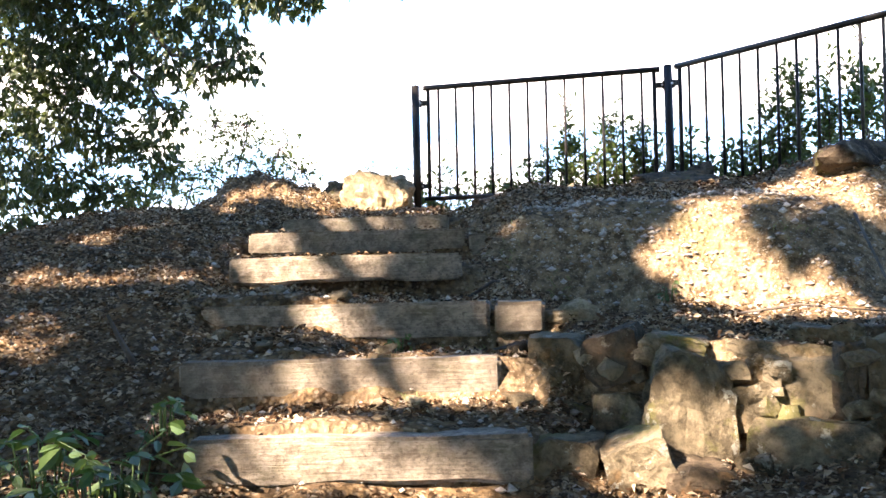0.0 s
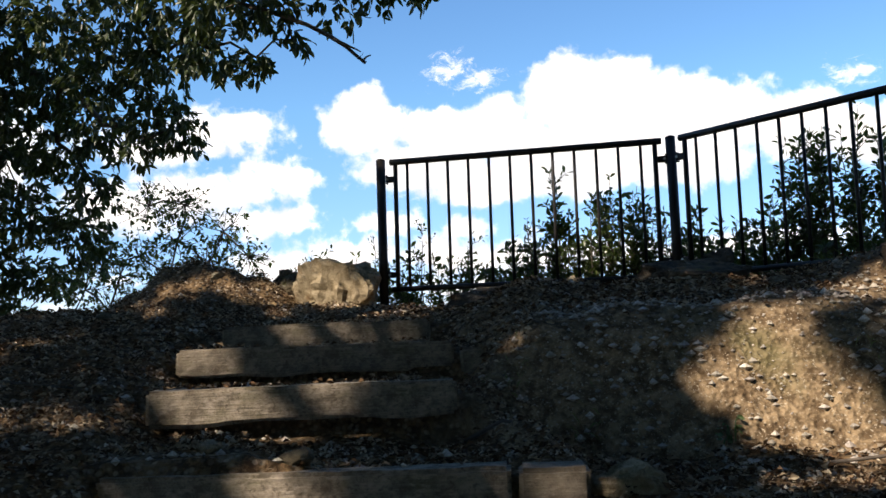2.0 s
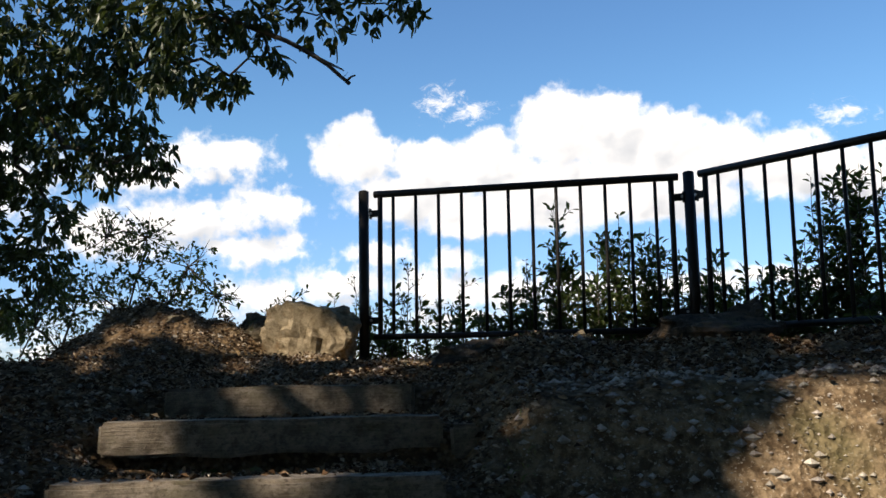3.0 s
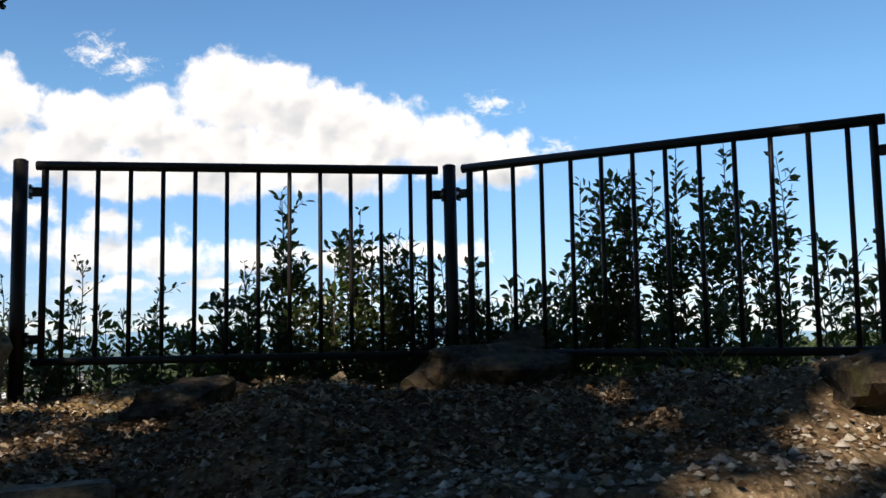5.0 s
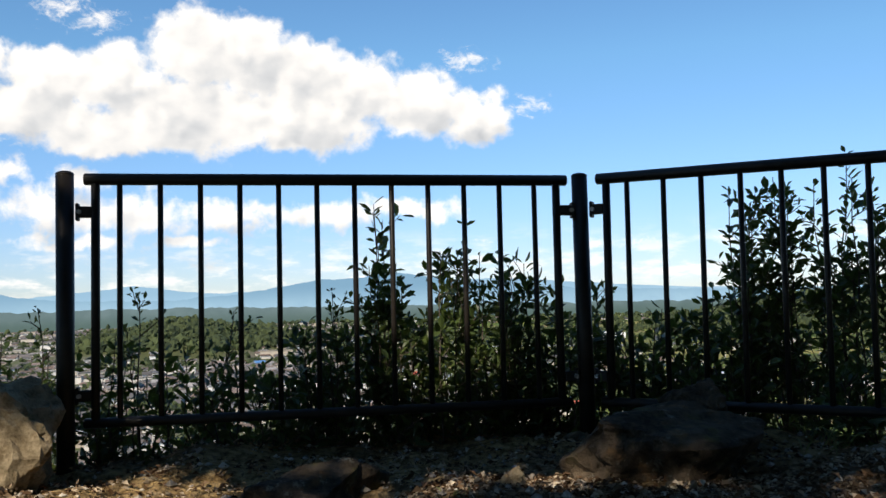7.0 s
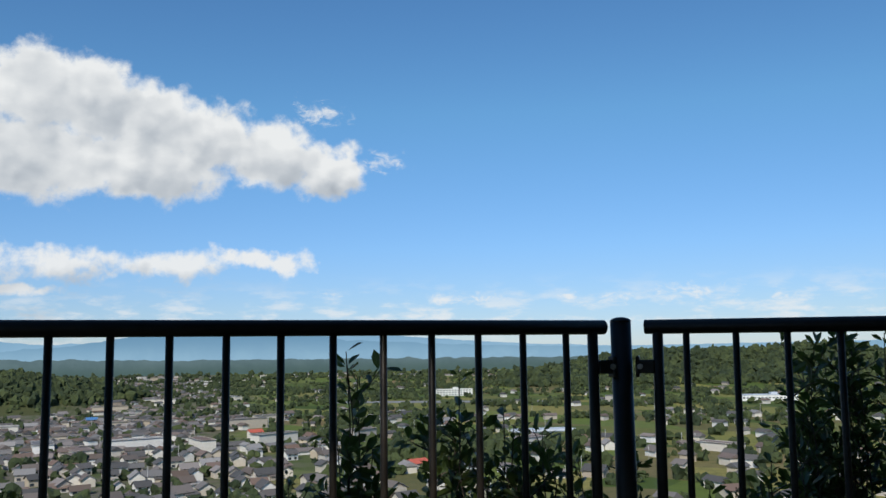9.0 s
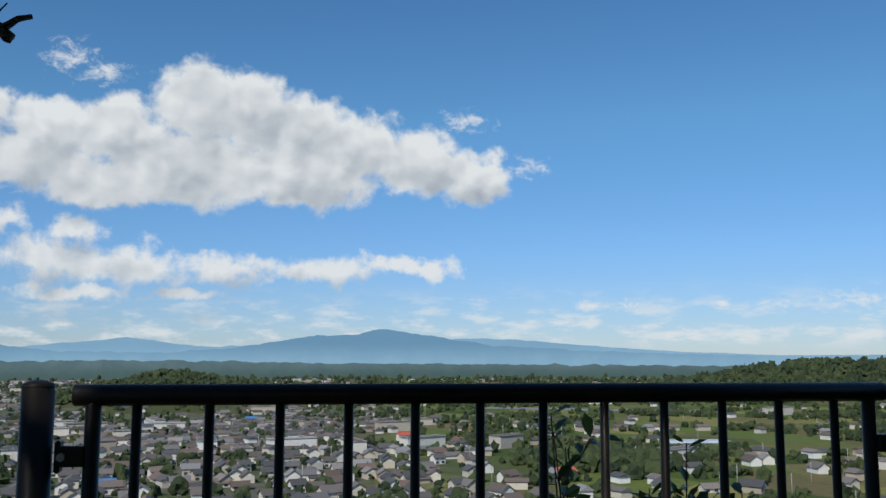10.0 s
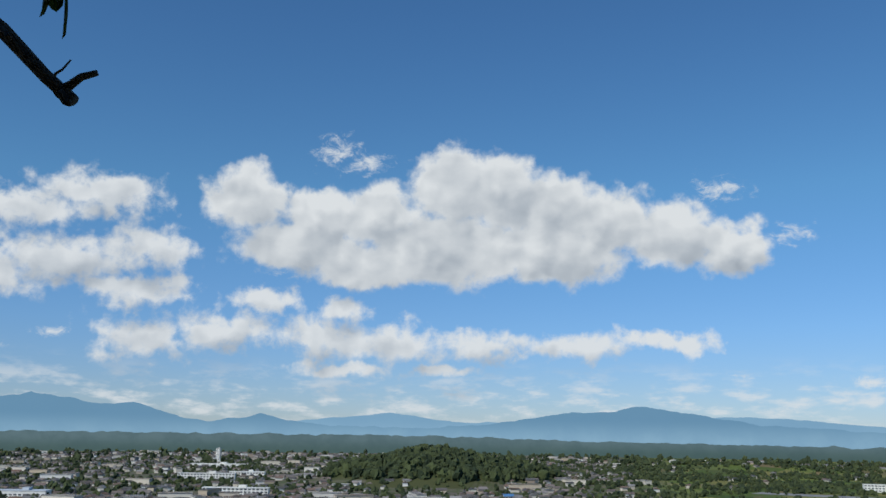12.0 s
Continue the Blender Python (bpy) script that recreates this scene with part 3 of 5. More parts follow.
def land(x, y):
    """The whole sheet: the hill, the plain, and the wooded hills on it."""
    z = height(x, y)
    r = ((x + 132) / 175) ** 2 + ((y - 1480) / 120) ** 2
    z = z + 38 * np.exp(-r ** 1.6) * (1 + 0.12 * np.sin(x / 31.0))
    z = z + 55 * np.exp(-((x - 1180) / 250) ** 2 - ((y - 1800) / 260) ** 2) + 63 * np.exp(-((x - 1580) / 260) ** 2 - ((y - 1640) / 260) ** 2)
    z = z + 16 * np.exp(-((x - 620) / 330) ** 2 - ((y - 2300) / 200) ** 2) + 5 * np.exp(-((x + 620) / 200) ** 2 - ((y - 1750) / 120) ** 2)
    return z


def axis(a, b, step, far_a, far_b, growth=1.16):
    inner = np.arange(a, b + step / 2, step)
    lo, hi, s = [a], [b], step
    while lo[-1] > far_a or hi[-1] < far_b:
        s = min(s * growth, 70)
        if lo[-1] > far_a:
            lo.append(lo[-1] - s)
        if hi[-1] < far_b:
            hi.append(hi[-1] + s)
    return np.concatenate((np.array(lo[:0:-1]), inner, np.array(hi[1:])))


def lumps(x, y):
    """Small unevenness of the trodden soil."""
    out = np.zeros(x.shape)
    rng = np.random.default_rng(3)
    for k, amp in ((2.1, 0.018), (4.3, 0.015), (8.7, 0.012), (17.0, 0.008), (33.0, 0.004)):
        for _ in range(3):
            a, p = rng.uniform(0, math.pi), rng.uniform(0, 6.28, 2)
            u, w = x * math.cos(a) + y * math.sin(a), -x * math.sin(a) + y * math.cos(a)
            out += amp * np.sin(k * u + p[0] + 1.3 * np.sin(k * 0.6 * w + p[1])) * np.cos(k * 0.8 * w + p[1])
    return out


GX, GY = axis(-4.6, 4.6, 0.045, -4300, 4300), axis(-7.6, 0.9, 0.045, -900, 3650)
MX, MY = np.meshgrid(GX, GY)
fade = smooth(-9, -7, MY) * smooth(3, 1, MY) * smooth(-7, -5, MX) * smooth(7, 5, MX)
MZ = land(MX, MY) + lumps(MX, MY) * fade
nx, ny = len(GX), len(GY)
idx = np.arange(nx * ny).reshape(ny, nx)
quads = np.stack((idx[:-1, :-1], idx[:-1, 1:], idx[1:, 1:], idx[1:, :-1]), axis=-1).reshape(-1, 4)
ground = thing("ground", "earth and leaf litter hilltop falling to a wide green plain", "ground", kind="structure",
               me=fast_mesh("ground", np.stack((MX, MY, MZ), axis=-1).reshape(-1, 3), quads, GROUND, True))


def soil(x, y):
    return height(x, y) + lumps(np.asarray(x, dtype=float), np.asarray(y, dtype=float))


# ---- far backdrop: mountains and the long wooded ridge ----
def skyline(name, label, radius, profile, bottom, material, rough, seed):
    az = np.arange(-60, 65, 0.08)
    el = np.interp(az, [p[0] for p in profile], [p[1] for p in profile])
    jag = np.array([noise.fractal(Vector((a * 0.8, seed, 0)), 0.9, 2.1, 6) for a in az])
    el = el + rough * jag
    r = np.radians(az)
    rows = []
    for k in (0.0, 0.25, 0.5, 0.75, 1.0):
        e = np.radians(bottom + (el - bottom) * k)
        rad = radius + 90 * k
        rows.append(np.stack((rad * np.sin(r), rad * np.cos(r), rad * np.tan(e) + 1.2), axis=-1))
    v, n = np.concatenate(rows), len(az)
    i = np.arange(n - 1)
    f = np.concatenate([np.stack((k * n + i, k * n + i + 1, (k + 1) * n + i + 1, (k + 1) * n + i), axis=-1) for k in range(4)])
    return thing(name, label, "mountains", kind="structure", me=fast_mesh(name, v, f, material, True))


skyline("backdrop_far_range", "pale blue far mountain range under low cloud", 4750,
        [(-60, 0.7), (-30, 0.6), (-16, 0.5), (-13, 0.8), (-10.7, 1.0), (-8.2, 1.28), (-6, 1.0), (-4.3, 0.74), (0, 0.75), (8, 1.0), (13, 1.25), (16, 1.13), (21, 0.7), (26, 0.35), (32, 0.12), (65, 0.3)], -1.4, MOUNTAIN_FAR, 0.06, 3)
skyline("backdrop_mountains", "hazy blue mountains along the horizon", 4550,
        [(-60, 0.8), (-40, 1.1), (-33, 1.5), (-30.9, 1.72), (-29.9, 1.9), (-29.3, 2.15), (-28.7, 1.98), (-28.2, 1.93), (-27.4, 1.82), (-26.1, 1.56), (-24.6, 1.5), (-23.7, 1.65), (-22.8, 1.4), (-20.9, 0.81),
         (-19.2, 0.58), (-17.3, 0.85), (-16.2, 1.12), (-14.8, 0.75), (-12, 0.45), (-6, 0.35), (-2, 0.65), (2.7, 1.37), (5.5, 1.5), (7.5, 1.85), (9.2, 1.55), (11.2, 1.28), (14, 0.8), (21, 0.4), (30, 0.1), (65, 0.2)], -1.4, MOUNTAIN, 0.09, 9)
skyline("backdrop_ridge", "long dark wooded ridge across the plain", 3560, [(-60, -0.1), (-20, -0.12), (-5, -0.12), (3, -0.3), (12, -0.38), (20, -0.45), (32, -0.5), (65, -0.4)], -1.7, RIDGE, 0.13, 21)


# ---- the fence ----
def fence():
    f = thing("fence", "dark brown painted steel tube fence along the lookout's edge", "fence")
    post_bm, cap_bm = bmesh.new(), bmesh.new()
    bmesh.ops.create_cone(post_bm, cap_ends=True, segments=20, radius1=0.0325, radius2=0.0325, depth=1.30, matrix=Matrix.Translation((0, 0, 0.44)))
    post_me = bm_mesh("post", post_bm, STEEL, True)
    bmesh.ops.create_uvsphere(cap_bm, u_segments=20, v_segments=8, radius=0.0335, matrix=Matrix.Translation((0, 0, 1.086)) @ Matrix.Diagonal((1, 1, 0.42, 1)))
    cap_me = bm_mesh("cap", cap_bm, STEEL, True)
    ends = [(0.0, 0.0, 0.0), (2.0, 0.0, -0.01), (3.564, -1.246, -0.03)]
    for x, y, dz in ends:
        p = part("post", post_me, f, "", pose(x, y, dz))
        part("cap", cap_me, p, "domed post cap")

    def bar(r, length, sides, upright):
        bm = bmesh.new()
        bmesh.ops.create_cone(bm, cap_ends=True, segments=sides, radius1=r, radius2=r, depth=length, matrix=Matrix() if upright else Matrix.Rotation(math.pi / 2, 4, "Y"))
        bmesh.ops.bevel(bm, geom=[e for e in bm.edges if len(e.link_faces) == 2 and e.calc_face_angle() > 1.2], offset=r * 0.15, segments=1, affect="EDGES")
        return bm_mesh("bar", bm, STEEL, True)

    top_me, low_me = bar(0.0225, 1.875, 16, False), bar(0.019, 1.875, 14, False)
    stile_me, baluster_me = bar(0.0165, 0.90, 12, True), bar(0.0108, 0.90, 10, True)
    bracket_bm, bolt_bm = bmesh.new(), bmesh.new()
    box_bm(bracket_bm, 0.052, 0.028, 0.042, (0.030, 0, 0))
    box_bm(bracket_bm, 0.012, 0.036, 0.066, (0.004, 0, 0))
    bmesh.ops.bevel(bracket_bm, geom=list(bracket_bm.edges), offset=0.004, segments=1, affect="EDGES")
    bracket_me = bm_mesh("bracket", bracket_bm, STEEL)
    bmesh.ops.create_cone(bolt_bm, cap_ends=True, segments=6, radius1=0.009, radius2=0.009, depth=0.05, matrix=Matrix.Translation((0.012, 0, 0)) @ Matrix.Rotation(math.pi / 2, 4, "X"))
    bolt_me = bm_mesh("bolt", bolt_bm, BOLT)
    for (xa, ya, za), (xb, yb, zb) in zip(ends[:-1], ends[1:]):
        turn = math.atan2(yb - ya, xb - xa)
        lean = -math.degrees(math.asin((zb - za) / 2.0))
        at = pose(xa, ya, za, 0, 0, math.degrees(turn)) @ pose(0, 0, 0, 0, lean, 0)
        part("top_rail", top_me, f, "", at @ pose(1.0, 0, 1.068))
        part("bottom_rail", low_me, f, "", at @ pose(1.0, 0, 0.166))
        for x in (0.103, 1.893):
            part("stile", stile_me, f, "", at @ pose(x, 0, 0.617))
        for i in range(12):
            part("baluster", baluster_me, f, "", at @ pose(0.189 + 0.1464 * i, 0, 0.617))
        for x, back in ((0.036, 0), (1.964, 180)):
            for z in (0.945, 0.268):
                b = part("bracket", bracket_me, f, "", at @ pose(x, 0, z, 0, 0, back))
                part("bolt", bolt_me, b, "galvanised bolt")
    return f


fence()


# ---- timber steps ----
def timber(length, high, deep, seed):
    rng = np.random.default_rng(seed)
    bm = bmesh.new()
    box_bm(bm, length, deep, high, (length / 2, deep / 2, -high / 2))
    bmesh.ops.bevel(bm, geom=list(bm.edges), offset=0.012, segments=2, affect="EDGES")
    cuts = [e for e in bm.edges if abs(e.verts[0].co.x - e.verts[1].co.x) > length * 0.8]
    bmesh.ops.subdivide_edges(bm, edges=cuts, cuts=26, use_grid_fill=True)
    for v in bm.verts:
        q = Vector((v.co.x * 2.2 + seed * 9.1, v.co.y * 6, v.co.z * 6))
        v.co.z += 0.007 * noise.noise(q) + 0.004 * noise.noise(q * 4)
        v.co.y += 0.008 * noise.noise(q + Vector((0, 50, 0))) + 0.004 * noise.noise(q * 4.5)
        if v.co.z < -high * 0.6:
            v.co.z += 0.012 * noise.noise(q * 2)
        v.co.x += 0.006 * noise.noise(Vector((seed, v.co.y * 22, v.co.z * 22)))
    return bm_mesh("timber_step", bm, TIMBER)


STEP_LABELS = ["weathered grey timber step half buried in the path", "weathered square timber step with dappled bark stains", "dark-stained timber step set in soil",
               "pale split timber step over crumbling soil", "mossy green-tinged timber step", "worn timber step level with the hilltop soil"]
for i, ((xl, yl), (xr, yr), top) in enumerate(STEPS):
    run = math.hypot(xr - xl, yr - yl)
    high = (0.14, 0.135, 0.135, 0.125, 0.12, 0.13)[i]
    thing("timber_step", STEP_LABELS[i], "step", pose(xl, yl, top, 0, 0, math.degrees(math.atan2(yr - yl, xr - xl))), "timber steps", me=timber(run, high, 0.13, i + 1))
for x, y, top, ln, rz in ((1.44, -3.60, -0.585, 0.19, 8), (1.135, -2.36, -0.262, 0.10, 4), (1.03, -2.37, -0.255, 0.10, 12)):
    thing("timber_block", "short dark timber block wedged beside a step", "block", pose(x, y, top, 0, 0, rz), "timber blocks", me=timber(ln, 0.12, 0.12, int(ln * 100)))

# ---- retaining wall of rough stones: middle of the face, width, height, tilt ----
def block_mesh(name, size, seed, material, cells=8, rough=0.07, flute=0.0, chip=1.02):
    """A split stone block: flat broken faces, chipped corners, fine pitting; flute adds upright cracks."""
    rng = np.random.default_rng(seed)
    bm = bmesh.new()
    bmesh.ops.create_cube(bm, size=2.0)
    bmesh.ops.subdivide_edges(bm, edges=list(bm.edges), cuts=cells, use_grid_fill=True)
    v = np.array([p.co for p in bm.verts])
    # taper and skew, so that no two faces are parallel
    v[:, 0] += v[:, 2] * rng.uniform(-0.16, 0.16)
    v[:, 2] += v[:, 0] * rng.uniform(-0.14, 0.14)
    v[:, 0] *= 1 + v[:, 2] * rng.uniform(-0.14, 0.10)
    v[:, 1] += v[:, 2] * rng.uniform(0.0, 0.22) + v[:, 0] * rng.uniform(-0.2, 0.2)
    for _ in range(9):
        n = unit(rng.choice((-1.0, 1.0), size=3) * rng.uniform(0.35, 1.0, size=3) * (1, 0.7, 1))
        d = rng.uniform(chip, chip + 0.3)
        v = v - np.maximum(v @ n - d, 0)[:, None] * n * 0.97
    for p, q in zip(bm.verts, v):
        q = Vector(q)
        k = Vector((seed * 3.7, seed * 1.3, 0))
        w = rough * noise.fractal(q * 1.3 + k, 0.8, 2.1, 5) + 0.5 * rough * noise.noise(q * 6 + k)
        if flute:
            w += -flute * 0.45 * max(0.0, noise.noise(Vector((q.x * 5 + 0.8 * q.z, q.y * 5, q.z * 0.35)) + k)) ** 0.8
        out = q.normalized() if q.length else q
        q = q + out * w
        p.co = Vector((q.x * size[0], q.y * size[1], q.z * size[2]))
    return bm_mesh(name, bm, material)


WALL = [(1.71, -3.95, -0.78, 0.18, 0.17, 4), (1.92, -3.97, -0.76, 0.19, 0.16, -14), (1.93, -4.06, -0.94, 0.16, 0.13, 0), (2.14, -4.12, -0.93, 0.26, 0.36, 6), (2.49, -4.06, -0.85, 0.19, 0.19, -4),
        (2.61, -4.09, -0.83, 0.085, 0.23, 3), (2.70, -4.08, -0.82, 0.08, 0.22, -5), (1.80, -4.36, -1.05, 0.19, 0.18, 8), (2.02, -4.38, -1.05, 0.18, 0.19, -18), (2.17, -4.36, -1.09, 0.20, 0.12, 10),
        (2.50, -4.20, -1.02, 0.34, 0.18, 3), (2.52, -3.92, -0.71, 0.12, 0.085, 5), (2.62, -3.93, -0.71, 0.12, 0.08, -6), (2.73, -3.95, -0.71, 0.10, 0.08, 4), (2.35, -3.96, -0.75, 0.19, 0.085, 2),
        (2.12, -4.00, -0.725, 0.20, 0.07, 9), (1.78, -4.06, -0.95, 0.13, 0.10, 12), (1.595, -3.96, -0.80, 0.05, 0.16, -3), (2.33, -4.08, -0.91, 0.10, 0.13, 10), (2.34, -4.22, -1.08, 0.11, 0.12, -8),
        (1.66, -4.08, -0.98, 0.11, 0.11, 0), (1.98, -4.18, -1.02, 0.14, 0.08, 4), (2.84, -4.12, -0.90, 0.20, 0.30, 4), (2.80, -4.26, -1.08, 0.26, 0.16, -3), (3.04, -4.22, -0.90, 0.22, 0.34, 0), (3.26, -4.34, -0.92, 0.24, 0.36, 6)]
wall = thing("retaining_wall", "low dry wall of rough brown sandstone blocks beside the steps", "stone wall")
for i, (x, y, z, w, h, tilt) in enumerate(WALL):
    deep = max(0.07, min(0.15, w * 0.6))
    m = pose(x, y + deep * 0.75, z, RNG.uniform(-6, 6), tilt, RNG.uniform(-12, 12))
    part("stone", block_mesh("stone", (w * 0.51, deep, h * 0.51), 40 + i, (ROCK, ROCK_DARK, ROCK, ROCK)[i % 4], 10, 0.11, 0.0, 1.22), wall, "", m)
for i in range(34):
    x = RNG.uniform(1.58, 2.9)
    z = RNG.uniform(-1.06, -0.74)
    y = float(np.interp(x, [1.5, 2.0, 2.6, 3.5], [-3.90, -3.99, -4.08, -4.30])) - 0.22 * (-0.74 - z)
    w = RNG.uniform(0.022, 0.05)
    part("chinking_stone", block_mesh("chinking_stone", (w, w * 0.9, w * RNG.uniform(0.5, 0.9)), 140 + i, ROCK, 3), wall, "", pose(x, y, z, RNG.uniform(-30, 30), RNG.uniform(-30, 30), RNG.uniform(0, 90)))

# ---- boulders on the hilltop ----
BOULDERS = [("boulder", "tall pale fractured sandstone boulder at the fence's end", (-0.26, -0.26, 0.10), (0.25, 0.19, 0.24), ROCK_PALE, 101),
            ("boulder", "low weathered sandstone boulder beside the pale one", (-0.50, -0.24, 0.09), (0.19, 0.17, 0.22), ROCK, 102),
            ("boulder", "low dark rock half sunk in soil before the fence", (0.80, -0.76, -0.04), (0.33, 0.22, 0.13), ROCK_DARK, 103),
            ("boulder", "broad dark rock before the middle fence post", (2.08, -0.62, 0.07), (0.41, 0.26, 0.19), ROCK_DARK, 104),
            ("boulder", "rounded brown boulder on the bank before the fence", (2.20, -0.50, 0.15), (0.17, 0.15, 0.13), ROCK_DARK, 105),
            ("boulder", "large flat-topped mound of brown rock on the bank", (3.05, -1.74, 0.04), (0.40, 0.24, 0.15), ROCK_DARK, 106),
            ("boulder", "dark rock jutting from the leaf-covered crest", (-1.85, -0.75, -0.05), (0.26, 0.20, 0.13), ROCK_DARK, 107),
            ("boulder", "small pointed stone standing in the gravel", (1.40, -1.05, 0.02), (0.06, 0.05, 0.09), ROCK_PALE, 108),
            ("boulder", "pale angular stone above the stone wall", (1.73, -3.44, -0.66), (0.13, 0.10, 0.075), ROCK_PALE, 109),
            ("boulder", "brown stone bedded in the crest mound", (-1.02, -0.55, 0.22), (0.16, 0.12, 0.10), ROCK, 110),
            ("boulder", "small weathered stone on the crest mound", (-1.42, -0.62, 0.12), (0.13, 0.11, 0.09), ROCK, 111),
            ("boulder", "pale bare stone low on the falling crest", (-2.55, -0.55, -0.14), (0.24, 0.15, 0.08), ROCK_PALE, 112)]
for name, label, at, size, material, seed in BOULDERS:
    if seed in (101, 102):
        me = block_mesh(name, size, seed, material, 12, 0.20, 0.50, 0.92)
    else:
        me = rock_mesh(name, size, seed, material, 12, 4, 0.2)
    thing(name, label, "rock", pose(*at, 0, 0, seed * 37 % 360 * 0.1), "boulders", me=me)


# ---- trees ----
def branches(root, nodes, rng, thick, sag=0.12):
    """Limbs from a root to every node, each grown from the nearest limb already there."""
    grown, todo, pieces = [(np.array(root, dtype=float), thick)], [np.array(n[:3], dtype=float) for n in nodes], []
    while todo:
        best = min(((np.linalg.norm(t - g[0]) + 0.02 * i / (1 + len(todo)), i, j) for i, t in enumerate(todo) for j, g in enumerate(grown)), key=lambda q: q[0])
        t, (g, r) = todo.pop(best[1]), grown[best[2]]
        ln = np.linalg.norm(t - g)
        k = max(3, int(ln / 0.12))
        s = np.linspace(0, 1, k)[:, None]
        line = g + (t - g) * s + np.array((0, 0, sag * ln)) * np.sin(math.pi * s) + np.cumsum(rng.normal(size=(k, 3)), axis=0) * 0.012 * np.sin(math.pi * s)
        r1 = max(r * 0.72, 0.006)
        pieces.append(tube(line, np.linspace(r * 0.9, r1, k), 6))
        grown.append((t, r1))
    return join(pieces)


def crown(clumps, rng, sprays, per, length, width, keep=None, down=0.55):
    """Leaf sprays hanging round each clump's middle."""
    base, way = [], []
    for x, y, z, r in clumps:
        n = max(3, int(sprays * (r / 0.4) ** 2))
        c = np.array((x, y, z)) + unit(rng.normal(size=(n, 3))) * (rng.uniform(0.1, 1, size=(n, 1)) ** 0.55) * np.array((r, r, r * 0.8))
        out = unit(c - (x, y, z) + rng.normal(size=(n, 3)) * 0.3 * r)
        b = np.repeat(c, per, axis=0) + rng.normal(size=(n * per, 3)) * length * 0.28
        w = np.repeat(out, per, axis=0) * 0.6 + rng.normal(size=(n * per, 3)) * 0.55 + (0, 0, -down)
        base.append(b)
        way.append(w)
    base, way = np.concatenate(base), np.concatenate(way)
    if keep is not None:
        ok = keep(base)
        base, way = base[ok], way[ok]
    n = len(base)
    return leaves(base, way, length * rng.uniform(0.65, 1.15, n), width * rng.uniform(0.7, 1.15, n), rng)


def toothed_leaves(clumps, rng, sprays, per, length, width):
    """Broad toothed leaves with a midrib: seventeen corners each."""
    base, way = [], []
    for x, y, z, r in clumps:
        n = max(3, int(sprays * (r / 0.4) ** 2))
        c = np.array((x, y, z)) + unit(rng.normal(size=(n, 3))) * (rng.uniform(0.1, 1, size=(n, 1)) ** 0.55) * np.array((r, r, r * 0.8))
        out = unit(c - (x, y, z) + rng.normal(size=(n, 3)) * 0.3 * r)
        base.append(np.repeat(c, per, axis=0) + rng.normal(size=(n * per, 3)) * length * 0.22)
        way.append(np.repeat(out, per, axis=0) * 0.45 + rng.normal(size=(n * per, 3)) * 0.42 + (0, 0, -0.62))
    base, way = np.concatenate(base), unit(np.concatenate(way))
    n = len(base)
    side = unit(np.cross(way, unit(rng.normal(size=(n, 3)) + (0, 0, 0.4))))
    up = np.cross(side, way)
    ln, wd = (length * rng.uniform(0.6, 1.12, n))[:, None], (width * rng.uniform(0.75, 1.15, n))[:, None]
    along = (0.0, 0.14, 0.32, 0.50, 0.68, 0.86, 1.0)
    wide = (0.0, 0.30, 0.47, 0.50, 0.40, 0.21, 0.0)
    curl = rng.normal(size=(n, 1)) * 0.12
    mid = [base + way * ln * a - up * ln * (curl + 0.10) * a * a for a in along]
    rows = list(mid)
    for k in range(1, 6):
        for s in (1, -1):
            tooth = way * ln * (0.05 if k % 2 else 0.02)
            rows.append(mid[k] + side * wd * wide[k] * s + up * wd * 0.16 + tooth)
    v = np.stack(rows, axis=1).reshape(-1, 3)
    f = []
    for s in (0, 1):
        e = [0] + [7 + 2 * (k - 1) + s for k in range(1, 6)] + [6]
        for k in range(6):
            f += [(k, k + 1, e[k + 1])] if k == 0 else ([(k, k + 1, e[k])] if k == 5 else [(k, k + 1, e[k + 1]), (k, e[k + 1], e[k])])
    t = (np.array(f)[None] + 17 * np.arange(n)[:, None, None]).reshape(-1, 3)
    return v, t


# the leafy tree that hangs in over the crest
LOW_BOUGH = [(0.14, 0.55, 2.50, 0.16), (-0.10, 0.42, 2.54, 0.20), (-0.36, 0.12, 2.36, 0.22), (-0.78, 0.05, 2.34, 0.26), (-0.70, 0.12, 2.10, 0.13), (-1.04, 0.22, 2.03, 0.20),
             (-1.14, -0.1, 2.32, 0.34), (-1.48, 0.3, 2.18, 0.34), (-1.66, 0.1, 2.55, 0.40), (-2.12, 0.8, 2.40, 0.42)]
MID_BOUGH = [(-2.46, 1.2, 2.05, 0.36), (-2.32, 1.4, 1.84, 0.28), (-2.40, 0.6, 2.70, 0.45), (-2.80, 1.0, 2.35, 0.45), (-3.22, 1.5, 2.00, 0.42), (-2.72, 1.4, 1.78, 0.28), (-3.30, 1.0, 2.80, 0.5),
             (-3.70, 1.5, 2.45, 0.5), (-3.94, 1.8, 1.95, 0.46), (-3.52, 1.8, 1.48, 0.34)]
